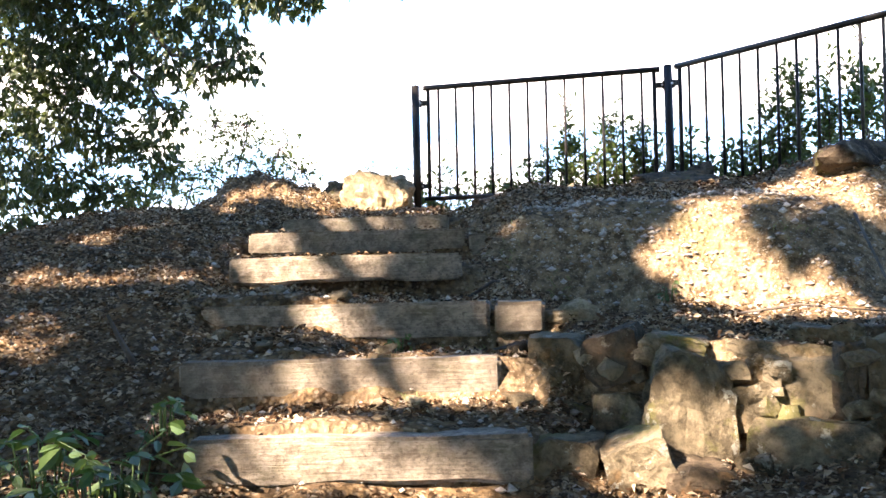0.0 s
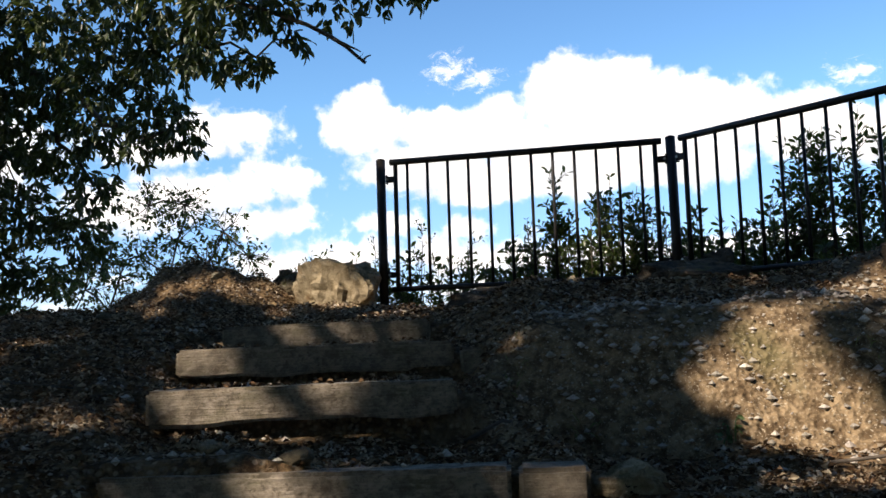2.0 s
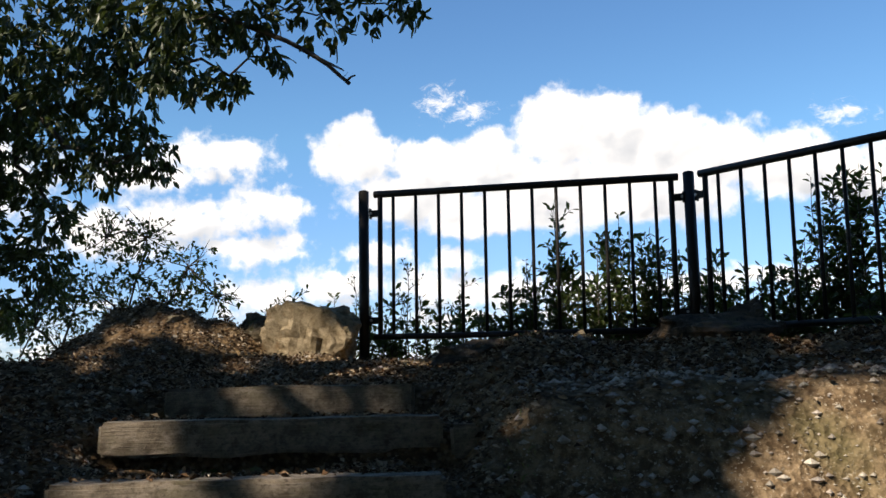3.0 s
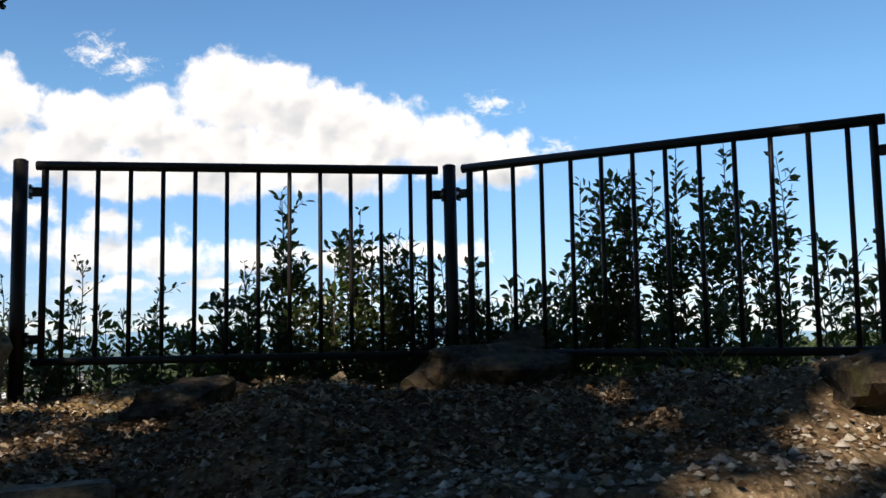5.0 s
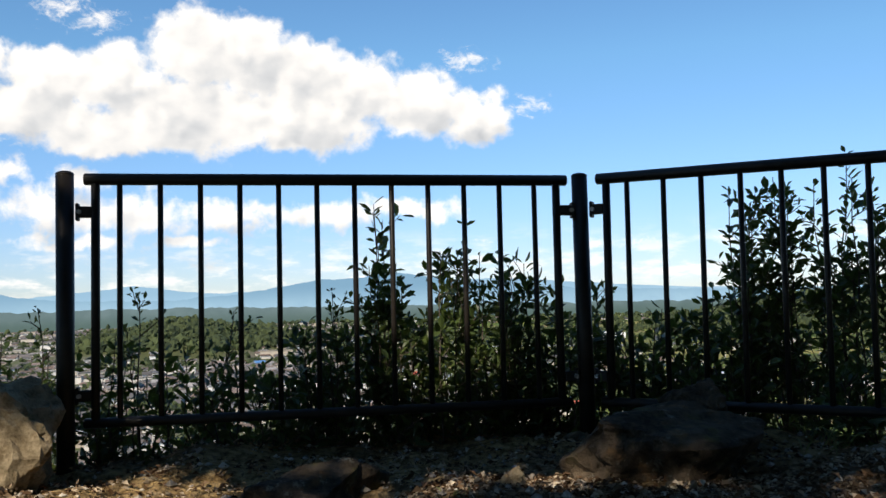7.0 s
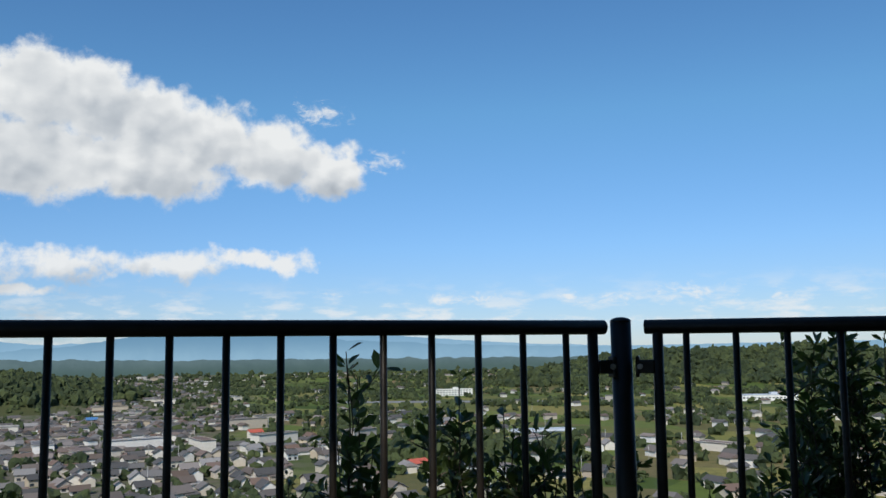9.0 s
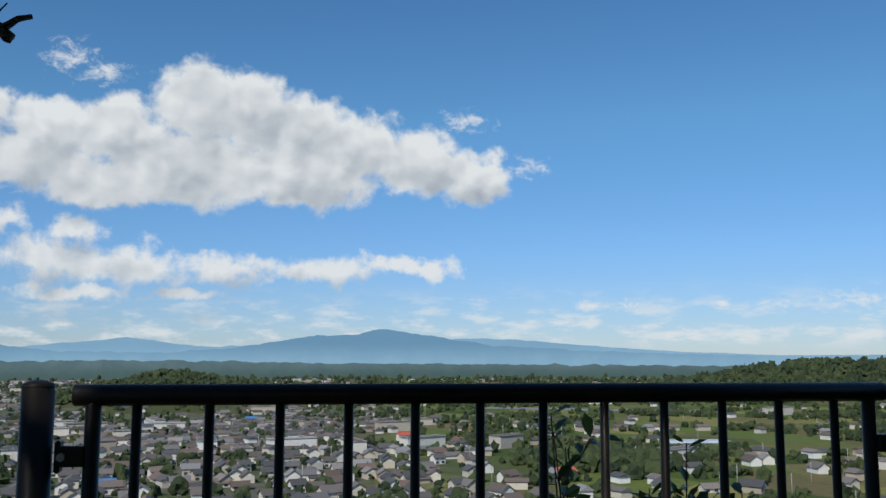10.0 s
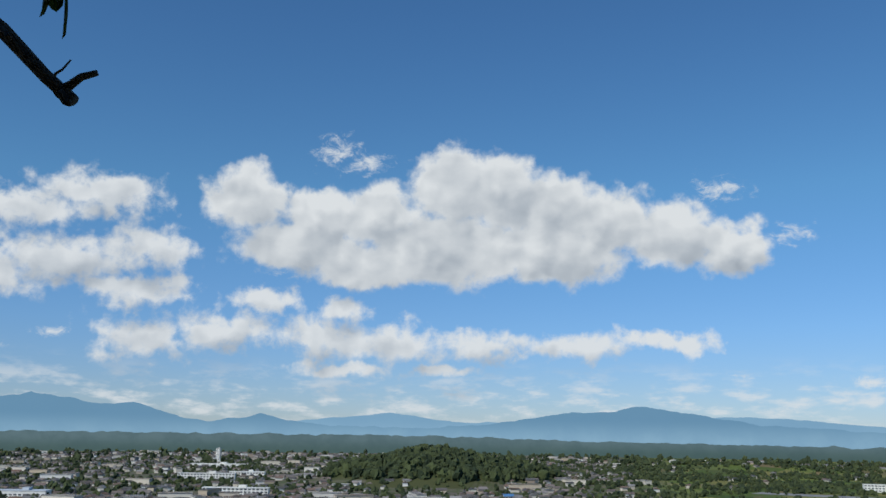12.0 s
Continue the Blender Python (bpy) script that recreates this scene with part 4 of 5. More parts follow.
SIDE_BOUGH = [(-3.86, 2.0, 1.08, 0.36), (-3.60, 2.0, 0.80, 0.24), (-4.00, 1.0, 2.85, 0.5), (-4.40, 1.5, 2.40, 0.5), (-4.70, 2.0, 1.86, 0.5), (-4.50, 2.0, 1.25, 0.45), (-4.05, 2.0, 0.55, 0.26),
              (-4.50, 1.0, 2.75, 0.5), (-5.10, 1.8, 2.2, 0.55), (-5.18, 2.0, 1.5, 0.5), (-5.12, 2.0, 0.8, 0.45), (-5.0, 2.3, 0.3, 0.34), (-4.6, 2.2, 0.7, 0.34),
              (-5.7, 1.8, 2.3, 0.5), (-5.9, 2.0, 1.7, 0.5), (-5.8, 2.0, 1.1, 0.5), (-5.7, 2.0, 0.5, 0.5), (-5.5, 2.0, 0.0, 0.45), (-4.9, 2.0, 0.0, 0.36), (-4.35, 1.8, 0.1, 0.26), (-5.6, 1.6, 2.9, 0.5), (-5.0, 1.4, 2.8, 0.45)]
HIGH_BOUGH = [(-0.4, -0.1, 2.95, 0.4), (-1.0, -0.2, 2.95, 0.5), (-1.8, 0.0, 3.1, 0.55), (-2.6, 0.5, 3.4, 0.6), (-3.4, 0.6, 3.6, 0.65), (-4.4, 0.8, 3.5, 0.7), (-5.2, 1.0, 3.2, 0.6), (-0.2, 0.3, 3.0, 0.3)]


def hanging_tree():
    rng = np.random.default_rng(11)
    t = thing("tree", "broadleaf tree with drooping serrated leaves over the crest", "tree")
    foot = np.array((-5.6, 0.6, float(height(-5.6, 0.6)) - 0.1))
    trunk = [foot, foot + (0.05, 0.0, 0.9), foot + (0.18, 0.02, 1.9), np.array((-5.25, 0.65, 2.6)), np.array((-5.0, 0.7, 3.4))]
    v, f = tube(trunk, [0.19, 0.16, 0.14, 0.12, 0.08], 12)
    part("trunk", fast_mesh("trunk", v, f, BARK, True), t)
    for label, bough, root, thick in (("low", LOW_BOUGH, (-2.4, 0.5, 2.95), 0.026), ("mid", MID_BOUGH, (-5.2, 0.65, 2.7), 0.05), ("side", SIDE_BOUGH, (-5.35, 0.62, 2.1), 0.045), ("high", HIGH_BOUGH, (-5.05, 0.7, 3.2), 0.05)):
        v, f = branches(root, bough, rng, thick)
        part("limb", fast_mesh("limb", v, f, BARK, True), t)
        v, f = toothed_leaves(bough, rng, 76 if label == "side" else 60, 8, 0.105, 0.037)
        part("crown", fast_mesh("crown", v, f, LEAF), t)
    # broken bare branch end
    dead = [(-1.147, 0.025, 2.410), (-0.797, 0.005, 2.280), (-0.527, 0.005, 2.150), (-0.357, 0.005, 2.045), (-0.237, 0.005, 1.955), (-0.147, 0.005, 1.865), (-0.092, 0.005, 1.818)]
    knots = 1 + 0.10 * np.sin(np.arange(7) * 2.4)
    pieces = [tube(dead, np.array([0.021, 0.019, 0.0175, 0.016, 0.0145, 0.0130, 0.0110]) * knots, 9), tube([(-0.42, 0.0, 2.085), (-0.26, -0.09, 1.970), (-0.13, -0.20, 1.872), (-0.075, -0.25, 1.832), (-0.030, -0.30, 1.795)], [0.010, 0.0085, 0.0075, 0.006, 0.004], 7),
              tube([(-0.125, 0.005, 1.832), (-0.100, 0.003, 1.846), (-0.080, 0.003, 1.862), (-0.052, 0.003, 1.869)], [0.011, 0.0085, 0.007, 0.0055], 7), tube([(-0.137, 0.005, 1.850), (-0.130, 0.005, 1.870), (-0.118, 0.005, 1.878), (-0.104, 0.005, 1.896)], [0.004, 0.0028, 0.0022, 0.0016], 5),
              tube([(-0.112, 0.0, 1.832), (-0.098, -0.006, 1.812), (-0.090, -0.008, 1.806)], [0.010, 0.008, 0.004], 6)]
    v, f = join(pieces)
    part("broken_branch", fast_mesh("broken_branch", v, f, BARK, True), t, "bare broken branch with a forked end")


hanging_tree()

# spots chosen to be sunlit, crown leaves on their sun rays left out: middle and radius
GAPS = [((2.22, -2.58, -0.45), 0.20), ((2.32, -2.45, -0.28), 0.14), ((2.62, -2.80, -0.68), 0.18), ((2.85, -2.7, -0.68), 0.14), ((0.32, -2.95, -0.44), 0.11), ((0.80, -2.9, -0.44), 0.08), ((0.05, -2.53, -0.30), 0.15),
        ((0.25, -2.0, -0.15), 0.13), ((0.55, -2.0, -0.15), 0.08), ((0.85, -4.22, -0.82), 0.09), ((1.25, -4.16, -0.82), 0.06), ((1.1, -4.55, -1.0), 0.10), ((1.45, -4.5, -1.0), 0.08), ((1.15, -4.33, -0.92), 0.12),
        ((-0.5, -3.4, -0.45), 0.14), ((-0.8, -2.6, -0.3), 0.14), ((-0.4, -4.3, -0.7), 0.10), ((-1.4, -2.2, -0.25), 0.13), ((0.1, -3.2, -0.5), 0.08), ((-0.9, -3.6, -0.5), 0.10), ((-1.6, -0.9, 0.05), 0.16), ((-1.0, -0.7, 0.3), 0.14), ((-0.6, -1.6, -0.1), 0.10),
        ((-1.2, 0.1, 2.3), 0.35), ((1.5, 0.2, 0.6), 0.2), ((-0.2, -3.9, -0.6), 0.10), ((-0.28, -0.4, 0.15), 0.22), ((0.12, -0.50, 0.03), 0.26), ((0.5, -0.42, 0.04), 0.16), ((2.17, -4.15, -0.95), 0.12), ((2.30, -2.55, -0.40), 0.20), ((2.60, -2.62, -0.5), 0.16), ((2.8, -2.3, -0.1), 0.08), ((2.48, -4.06, -0.85), 0.03), ((2.0, -4.38, -1.05), 0.03),
        ((-1.2, -1.2, 0.0), 0.14), ((0.40, -3.76, -0.64), 0.08), ((0.85, -3.70, -0.66), 0.10), ((0.5, -1.2, -0.03), 0.10), ((2.9, -1.9, -0.1), 0.12)]

# dapples along the step fronts and the wall
for i, along in ((0, (0.10, 0.32, 0.52, 0.72, 0.92)), (1, (0.22, 0.40, 0.66, 0.90)), (2, (0.08, 0.34, 0.62)), (3, (0.25, 0.68)), (4, (0.12, 0.30))):
    (xl, yl), (xr, yr), top = STEPS[i]
    GAPS += [((xl + a * (xr - xl), yl + a * (yr - yl), top - 0.06), 0.045) for a in along]
GAPS += [((1.74, -3.96, -0.78), 0.03), ((2.0, -4.4, -1.05), 0.05), ((2.62, -3.92, -0.72), 0.03), ((1.55, -3.5, -0.62), 0.05), ((2.2, -3.3, -0.66), 0.08)]

spots = np.random.default_rng(77)
for _ in range(170):
    gx, gy = spots.uniform(-2.8, 1.5) if spots.uniform() < 0.8 else spots.uniform(1.5, 3.0), spots.uniform(-5.2, -0.3)
    if (gx > 1.5 and gy < -3.4) or (0.9 < gx < 2.2 and -3.1 < gy < -1.1):
        continue
    GAPS.append(((gx, gy, float(height(gx, gy))), spots.uniform(0.0, 0.05)))


def shaded(p):
    ok = np.ones(len(p), dtype=bool)
    s = np.array(SUN)
    for at, r in GAPS:
        d = p - np.array(at)
        off = np.linalg.norm(d - (d @ s)[:, None] * s, axis=1)
        ok &= off > r * 1.1 + 0.10
    # a wave pattern drops more leaves, leaving small chinks for sun flecks
    a, b = np.cross(s, (0, 0, 1.0)), np.cross(s, np.cross(s, (0, 0, 1.0)))
    u, w = p @ a, p @ b
    chink = np.sin(5.1 * u + 1.7 * np.sin(3.3 * w)) * np.sin(4.7 * w + 1.9 * np.sin(2.9 * u + 1.0)) + 0.5 * np.sin(11.0 * u + 2.0 * np.sin(7.0 * w))
    return ok & (chink < 0.56)


def shade_trees():
    """Unseen trees added behind, beside and over the steps to block sun and skylight: foot, middle of the crown, its
    lowest and highest leaves, its reach.
    """
    rng = np.random.default_rng(23)
    for tx, ty, cx, cy, lo, hi, reach in ((-7.6, -11.0, -7.2, -10.0, 4.6, 8.4, 3.8), (-3.4, -13.4, -3.2, -12.4, 4.8, 8.8, 4.0), (0.6, -13.0, 0.6, -11.8, 4.8, 8.8, 4.0), (5.6, -7.4, 4.6, -6.6, 4.6, 7.6, 4.0),
                                          (-5.2, -7.6, -3.6, -6.4, 4.6, 7.6, 4.0), (7.6, -3.6, 5.6, -4.4, 4.4, 7.2, 3.2), (5.2, -13.0, 5.0, -11.6, 4.0, 8.4, 3.8), (-8.6, -4.6, -7.0, -5.0, 3.6, 7.0, 2.8),
                                          (-4.0, -16.5, -4.0, -16.0, -2.0, 5.0, 3.6), (2.0, -17.0, 2.0, -16.5, -2.0, 5.0, 3.6), (8.6, -12.0, 8.6, -12.0, -1.5, 5.0, 3.4), (-10.5, -11.5, -10.5, -11.5, -2.0, 5.0, 3.4), (10.0, -6.0, 10.0, -6.0, -1.0, 5.0, 3.0),
                                          (3.6, -9.4, 1.0, -4.8, 5.0, 7.4, 3.6)):
        t = thing("tree", "unseen tall broadleaf tree added to shade the steps", "tree", group="trees behind the steps")
        z0 = float(height(tx, ty)) - 0.1
        top = max(hi * 0.8, z0 + 2.5)
        v, f = tube([(tx, ty, z0), (tx + 0.1, ty + 0.05, z0 + 0.35 * (top - z0)), ((tx + cx) / 2, (ty + cy) / 2, z0 + 0.7 * (top - z0)), (cx, cy, top)], [0.26, 0.21, 0.16, 0.09], 12)
        part("trunk", fast_mesh("trunk", v, f, BARK, True), t)
        clumps = []
        for _ in range(48):
            a, q = rng.uniform(0, 6.28), rng.uniform(0, 1) ** 0.5
            clumps.append((cx + reach * q * math.cos(a), min(cy + reach * q * math.sin(a), -2.6), rng.uniform(lo, hi), rng.uniform(0.7, 1.0)))
        v, f = branches((cx, cy, top), clumps[::4], rng, 0.08)
        part("limb", fast_mesh("limb", v, f, BARK, True), t)
        v, f = crown(clumps, rng, 7, 9, 0.34, 0.17, shaded)
        part("crown", fast_mesh("crown", v, f, LEAF), t)


shade_trees()


# ---- shrubs beyond the fence ----
def oval_leaves(base, way, length, width, rng):
    """Broad leaves, widest past the middle, folded along the midrib: seven corners each."""
    n = len(base)
    way = unit(way)
    side = unit(np.cross(way, unit(rng.normal(size=(n, 3)) * 0.8 + (0, 0, 1))))
    up = np.cross(side, way)
    ln, wd = np.asarray(length).reshape(-1, 1), np.asarray(width).reshape(-1, 1)
    curl = rng.uniform(-0.05, 0.22, (n, 1))
    mid = [base + way * ln * a - up * ln * curl * a * a for a in (0.0, 0.30, 0.66, 1.0)]
    rows = [mid[0], mid[1] + side * wd * 0.36 + up * wd * 0.12, mid[2] + side * wd * 0.46 + up * wd * 0.14, mid[3], mid[2] - side * wd * 0.46 + up * wd * 0.14, mid[1] - side * wd * 0.36 + up * wd * 0.12, mid[2]]
    v = np.stack(rows, axis=1).reshape(-1, 3)
    t = (np.array([[(0, 6, 1), (1, 6, 2), (2, 6, 3), (3, 6, 4), (4, 6, 5), (5, 6, 0)]]) + 7 * np.arange(n)[:, None, None]).reshape(-1, 3)
    return v, t


def shrub(x, y, low, top, spread, stems, twigs, size, rng, label, name="shrub", material=None, bare=0.0, group="shrubs along the fence"):
    """Upright stems, each with side twigs; leaves stand alternately along the twigs and the stem's upper part."""
    t = thing(name, label, "shrub", group=group)
    wood, base, way = [], [], []

    def dress(line, n, start):
        s = np.linspace(0, 1, len(line))
        u = np.linspace(start, 1.0, n) + rng.normal(size=n) * 0.02
        at = np.stack([np.interp(u, s, line[:, j]) for j in range(3)], axis=-1)
        axis_ = unit(line[-1] - line[0])
        ref = unit(np.cross(axis_, rng.normal(size=3)))
        oth = np.cross(axis_, ref)
        ang = np.arange(n) * 2.4 + rng.normal(size=n) * 0.4
        w = ref * np.cos(ang)[:, None] + oth * np.sin(ang)[:, None] + axis_ * rng.uniform(0.25, 0.9, (n, 1)) + (0, 0, 0.15)
        base.append(at + unit(w) * 0.008)
        way.append(w)

    for _ in range(stems):
        a, q = rng.uniform(0, 6.28), rng.uniform(0, 1) ** 0.6
        high = low + (top - low) * rng.uniform(0.62, 1.0) ** (0.5 + 0.9 * q)
        tip = np.array((x + spread * q * math.cos(a), y + 0.7 * spread * q * math.sin(a), high))
        root = np.array((x + 0.25 * spread * math.cos(a), y + 0.2 * spread * math.sin(a), low))
        s = np.linspace(0, 1, 8)[:, None]
        line = root + (tip - root) * s + np.array((math.cos(a), math.sin(a), 0)) * spread * 0.22 * np.sin(math.pi * s) + rng.normal(size=(8, 3)) * 0.010 * s
        wood.append(tube(line, np.linspace(0.0055, 0.0018, 8), 5, False))
        dress(line, int(10 + 20 * (high - low)), max(bare, 0.3))
        for _ in range(twigs):
            u = rng.uniform(max(bare, 0.18), 0.95)
            at = np.array([np.interp(u, s[:, 0], line[:, j]) for j in range(3)])
            b = rng.uniform(0, 6.28)
            d = np.array((math.cos(b), math.sin(b), rng.uniform(0.4, 1.3))) * rng.uniform(0.05, 0.15) * (1.25 - 0.6 * u)
            tw = np.stack((at, at + d * 0.55 + rng.normal(size=3) * 0.006, at + d))
            wood.append(tube(tw, [0.003, 0.0022, 0.0014], 4, False))
            dress(tw, int(rng.integers(5, 9)), 0.25)
    v, f = join(wood)
    part("stem", fast_mesh("stem", v, f, BARK, True), t)
    base, way = np.concatenate(base), np.concatenate(way)
    n = len(base)
    ln = size * rng.uniform(0.5, 1.15, n)
    v, f = oval_leaves(base, way, ln, ln * rng.uniform(0.40, 0.56, n), rng)
    part("foliage", fast_mesh("foliage", v, f, material or SHRUB), t)
    return t


srng = np.random.default_rng(31)
# place, top, spread, stems, side twigs to a stem
TALL = [(1.20, 0.26, 1.04, 0.05, 3, 9), (1.30, 0.28, 0.74, 0.16, 7, 9), (1.48, 0.26, 0.82, 0.15, 6, 9), (1.66, 0.24, 0.90, 0.15, 6, 9), (1.80, 0.24, 0.80, 0.12, 5, 8), (2.02, 0.20, 0.68, 0.13, 5, 8), (2.20, 0.10, 0.58, 0.13, 4, 8),
        (0.20, 0.26, 0.46, 0.18, 5, 6), (0.50, 0.24, 0.44, 0.18, 5, 6), (0.76, 0.30, 0.40, 0.2, 5, 6), (1.02, 0.30, 0.54, 0.16, 6, 7), (2.42, 0.04, 0.56, 0.18, 6, 8), (2.62, 0.06, 0.66, 0.20, 7, 8),
        (2.82, -0.02, 1.12, 0.15, 8, 12), (2.98, 0.02, 1.06, 0.18, 8, 12), (3.16, -0.18, 1.14, 0.16, 8, 12), (3.44, -0.40, 1.16, 0.17, 7, 12), (3.6, -0.6, 0.72, 0.28, 7, 9)]
for x, y, top, spread, stems, twigs in TALL:
    shrub(x, y, -0.25, top, spread * 1.1, int(stems * 1.25) + 1, twigs, 0.060, srng, "tall evergreen shrub with glossy oval leaves behind the fence" if top > 0.8 else "low evergreen shrub with glossy oval leaves behind the fence", bare=0.12)
for i in range(15):
    x = -0.05 + 0.23 * i
    y = 0.30 if x < 2 else 0.30 - 0.8 * (x - 2.0)
    shrub(x, y + srng.uniform(-0.02, 0.1), -0.35, srng.uniform(0.26, 0.40) + (0.08 if x > 1.0 else 0.0), 0.2, 10 if x > 1.0 else 5, 6, 0.056, srng, "dense low hedge plant at the foot of the fence", group="hedge plants")
for x, y, top in ((0.22, 0.22, 0.66), (0.55, 0.22, 0.68), (1.01, 0.26, 0.65), (-0.18, 0.28, 0.58), (1.70, 0.22, 0.98)):
    shrub(x, y, -0.2, top, 0.035, 2, 3, 0.034, srng, "thin upright shoot with small leaves", "sapling", bare=0.6, group="shoots behind the fence")
# twiggy bush and seedlings on the left crest
def crest_bush(root, clumps, label):
    rng = np.random.default_rng(len(clumps) * 7)
    t = thing("bush", label, "bush", group="crest bushes")
    v, f = branches(root, clumps, rng, 0.014, 0.05)
    twigs = [(v, f)]
    for x, y, z, r in clumps:
        for _ in range(16):
            d = unit(rng.normal(size=3) + (0, 0, 0.3)) * r * rng.uniform(0.6, 1.15)
            c = np.array((x, y, z))
            twigs.append(tube([c, c + d * 0.5 + rng.normal(size=3) * 0.02, c + d], [0.004, 0.003, 0.0015], 4, False))
    part("stem", fast_mesh("stem", *join(twigs), BARK, True), t)
    part("foliage", fast_mesh("foliage", *crown(clumps, rng, 190, 4, 0.048, 0.025, None, 0.1), SHRUB), t)


crest_bush((-1.85, 0.45, -0.2), [(-2.14, 0.5, 0.98, 0.26), (-1.75, 0.4, 0.95, 0.24), (-1.42, 0.4, 0.72, 0.24), (-1.82, 0.4, 0.66, 0.28), (-2.22, 0.5, 0.58, 0.26), (-1.52, 0.3, 0.45, 0.22), (-1.16, 0.3, 0.50, 0.18), (-1.95, 0.5, 0.35, 0.26)], "sparse twiggy bush with small dark leaves on the crest")
crest_bush((-2.6, 0.6, -0.6), [(-2.56, 0.6, 0.15, 0.24), (-2.85, 0.7, 0.35, 0.26), (-2.45, 0.6, 0.45, 0.22), (-3.1, 0.8, 0.0, 0.3)], "low twiggy bush on the falling crest")
for x, y, top, n in ((-0.60, 0.32, 0.58, 5), (-0.82, 0.32, 0.42, 5), (-0.30, 0.34, 0.44, 8), (-0.12, 0.32, 0.42, 8), (-0.48, 0.34, 0.36, 8)):
    shrub(x, y, -0.1, top, 0.10, n, 4, 0.046, srng, "leafy seedling standing behind the boulders", "seedling", bare=0.3, group="seedlings")


# ---- small plants on the slope ----
def herb(x, y, spread, count, size, label, rise=0.16):
    rng = np.random.default_rng(int(abs(x * 100) + abs(y * 37)))
    t = thing("herb", label, "plant", group="weeds on the slope")
    z = float(soil(x, y))
    for _ in range(count):
        a, q = rng.uniform(0, 6.28), rng.uniform(0.15, 1)
        tip = np.array((x + spread * q * math.cos(a), y + spread * q * math.sin(a), 0.0))
        tip[2] = float(soil(tip[0], tip[1])) + rise * rng.uniform(0.4, 1.1)
        v, f = tube([(x + 0.3 * (tip[0] - x), y + 0.3 * (tip[1] - y), z - 0.03), (tip + (x, y, z + rise)) / 2, tip], [0.003, 0.0025, 0.0015], 5, False)
        stem = part("stem", fast_mesh("stem", v, f, HERB, True), t)
        for k in range(3):
            w = np.array((math.cos(a + 1.6 * (k - 1)), math.sin(a + 1.6 * (k - 1)), -0.30)) + rng.normal(size=3) * 0.25
            ln = size * rng.uniform(0.6, 1.15)
            v, f = oval_leaves((tip + rng.normal(size=3) * 0.008)[None], w[None], np.array([ln]), np.array([ln * 0.5]), rng)
            part("leaf", fast_mesh("leaf", v, f, HERB), stem)


herb(0.76, -4.98, 0.24, 38, 0.078, "broad-leaved green weed beside the lowest steps", 0.22)
herb(0.48, -4.88, 0.20, 16, 0.075, "dark green weed in the leaf litter", 0.14)
herb(0.62, -4.55, 0.10, 8, 0.05, "pale green sprig beside a step", 0.10)
herb(1.18, -3.98, 0.05, 6, 0.035, "tiny green seedling at a step's foot", 0.05)
herb(2.06, -2.74, 0.06, 8, 0.03, "small green weed at the bank's foot", 0.04)
herb(0.22, -2.56, 0.03, 4, 0.03, "tiny green sprout on a mossy step", 0.03)


def tuft(x, y, count, long_):
    rng = np.random.default_rng(int(abs(x * 91) + abs(y * 53)))
    a = rng.uniform(0, 6.28, count)
    base = np.stack((x + 0.04 * rng.normal(size=count), y + 0.04 * rng.normal(size=count), np.full(count, 0.0)), axis=-1)
    base[:, 2] = soil(base[:, 0], base[:, 1]) - 0.005
    way = np.stack((0.7 * np.cos(a), 0.7 * np.sin(a), rng.uniform(0.6, 1.4, count)), axis=-1)
    return leaves(base, way, long_ * rng.uniform(0.5, 1.1, count), 0.006, rng, 0.1, 0.35)


blades = join([tuft(*q) for q in ((1.45, -3.72, 26, 0.10), (1.30, -3.72, 18, 0.09), (1.28, -4.2, 14, 0.08), (1.55, -2.72, 22, 0.10), (1.3, -2.6, 20, 0.09), (2.85, -0.95, 30, 0.28), (2.6, -0.7, 24, 0.2), (3.1, -0.9, 24, 0.25), (1.15, -1.3, 22, 0.08), (2.62, -2.5, 20, 0.09))])
thing("grass", "thin yellow-green grass growing in dry soil", "grass", kind="stuff", me=fast_mesh("grass", *blades, GRASS))

# ---- leaf litter, gravel, stones and twigs ----
lr = np.random.default_rng(41)


def scatter(n, x0, x1, y0, y1):
    x, y = lr.uniform(x0, x1, n), lr.uniform(y0, y1, n)
    steep = np.abs(soil(x, y + 0.05) - soil(x, y - 0.05)) / 0.1
    ok = (np.maximum(y, 0.623 * (x - 2.0) + 0.782 * y) < 0.36) & (steep < lr.uniform(0.5, 1.5, n))
    return x[ok], y[ok]


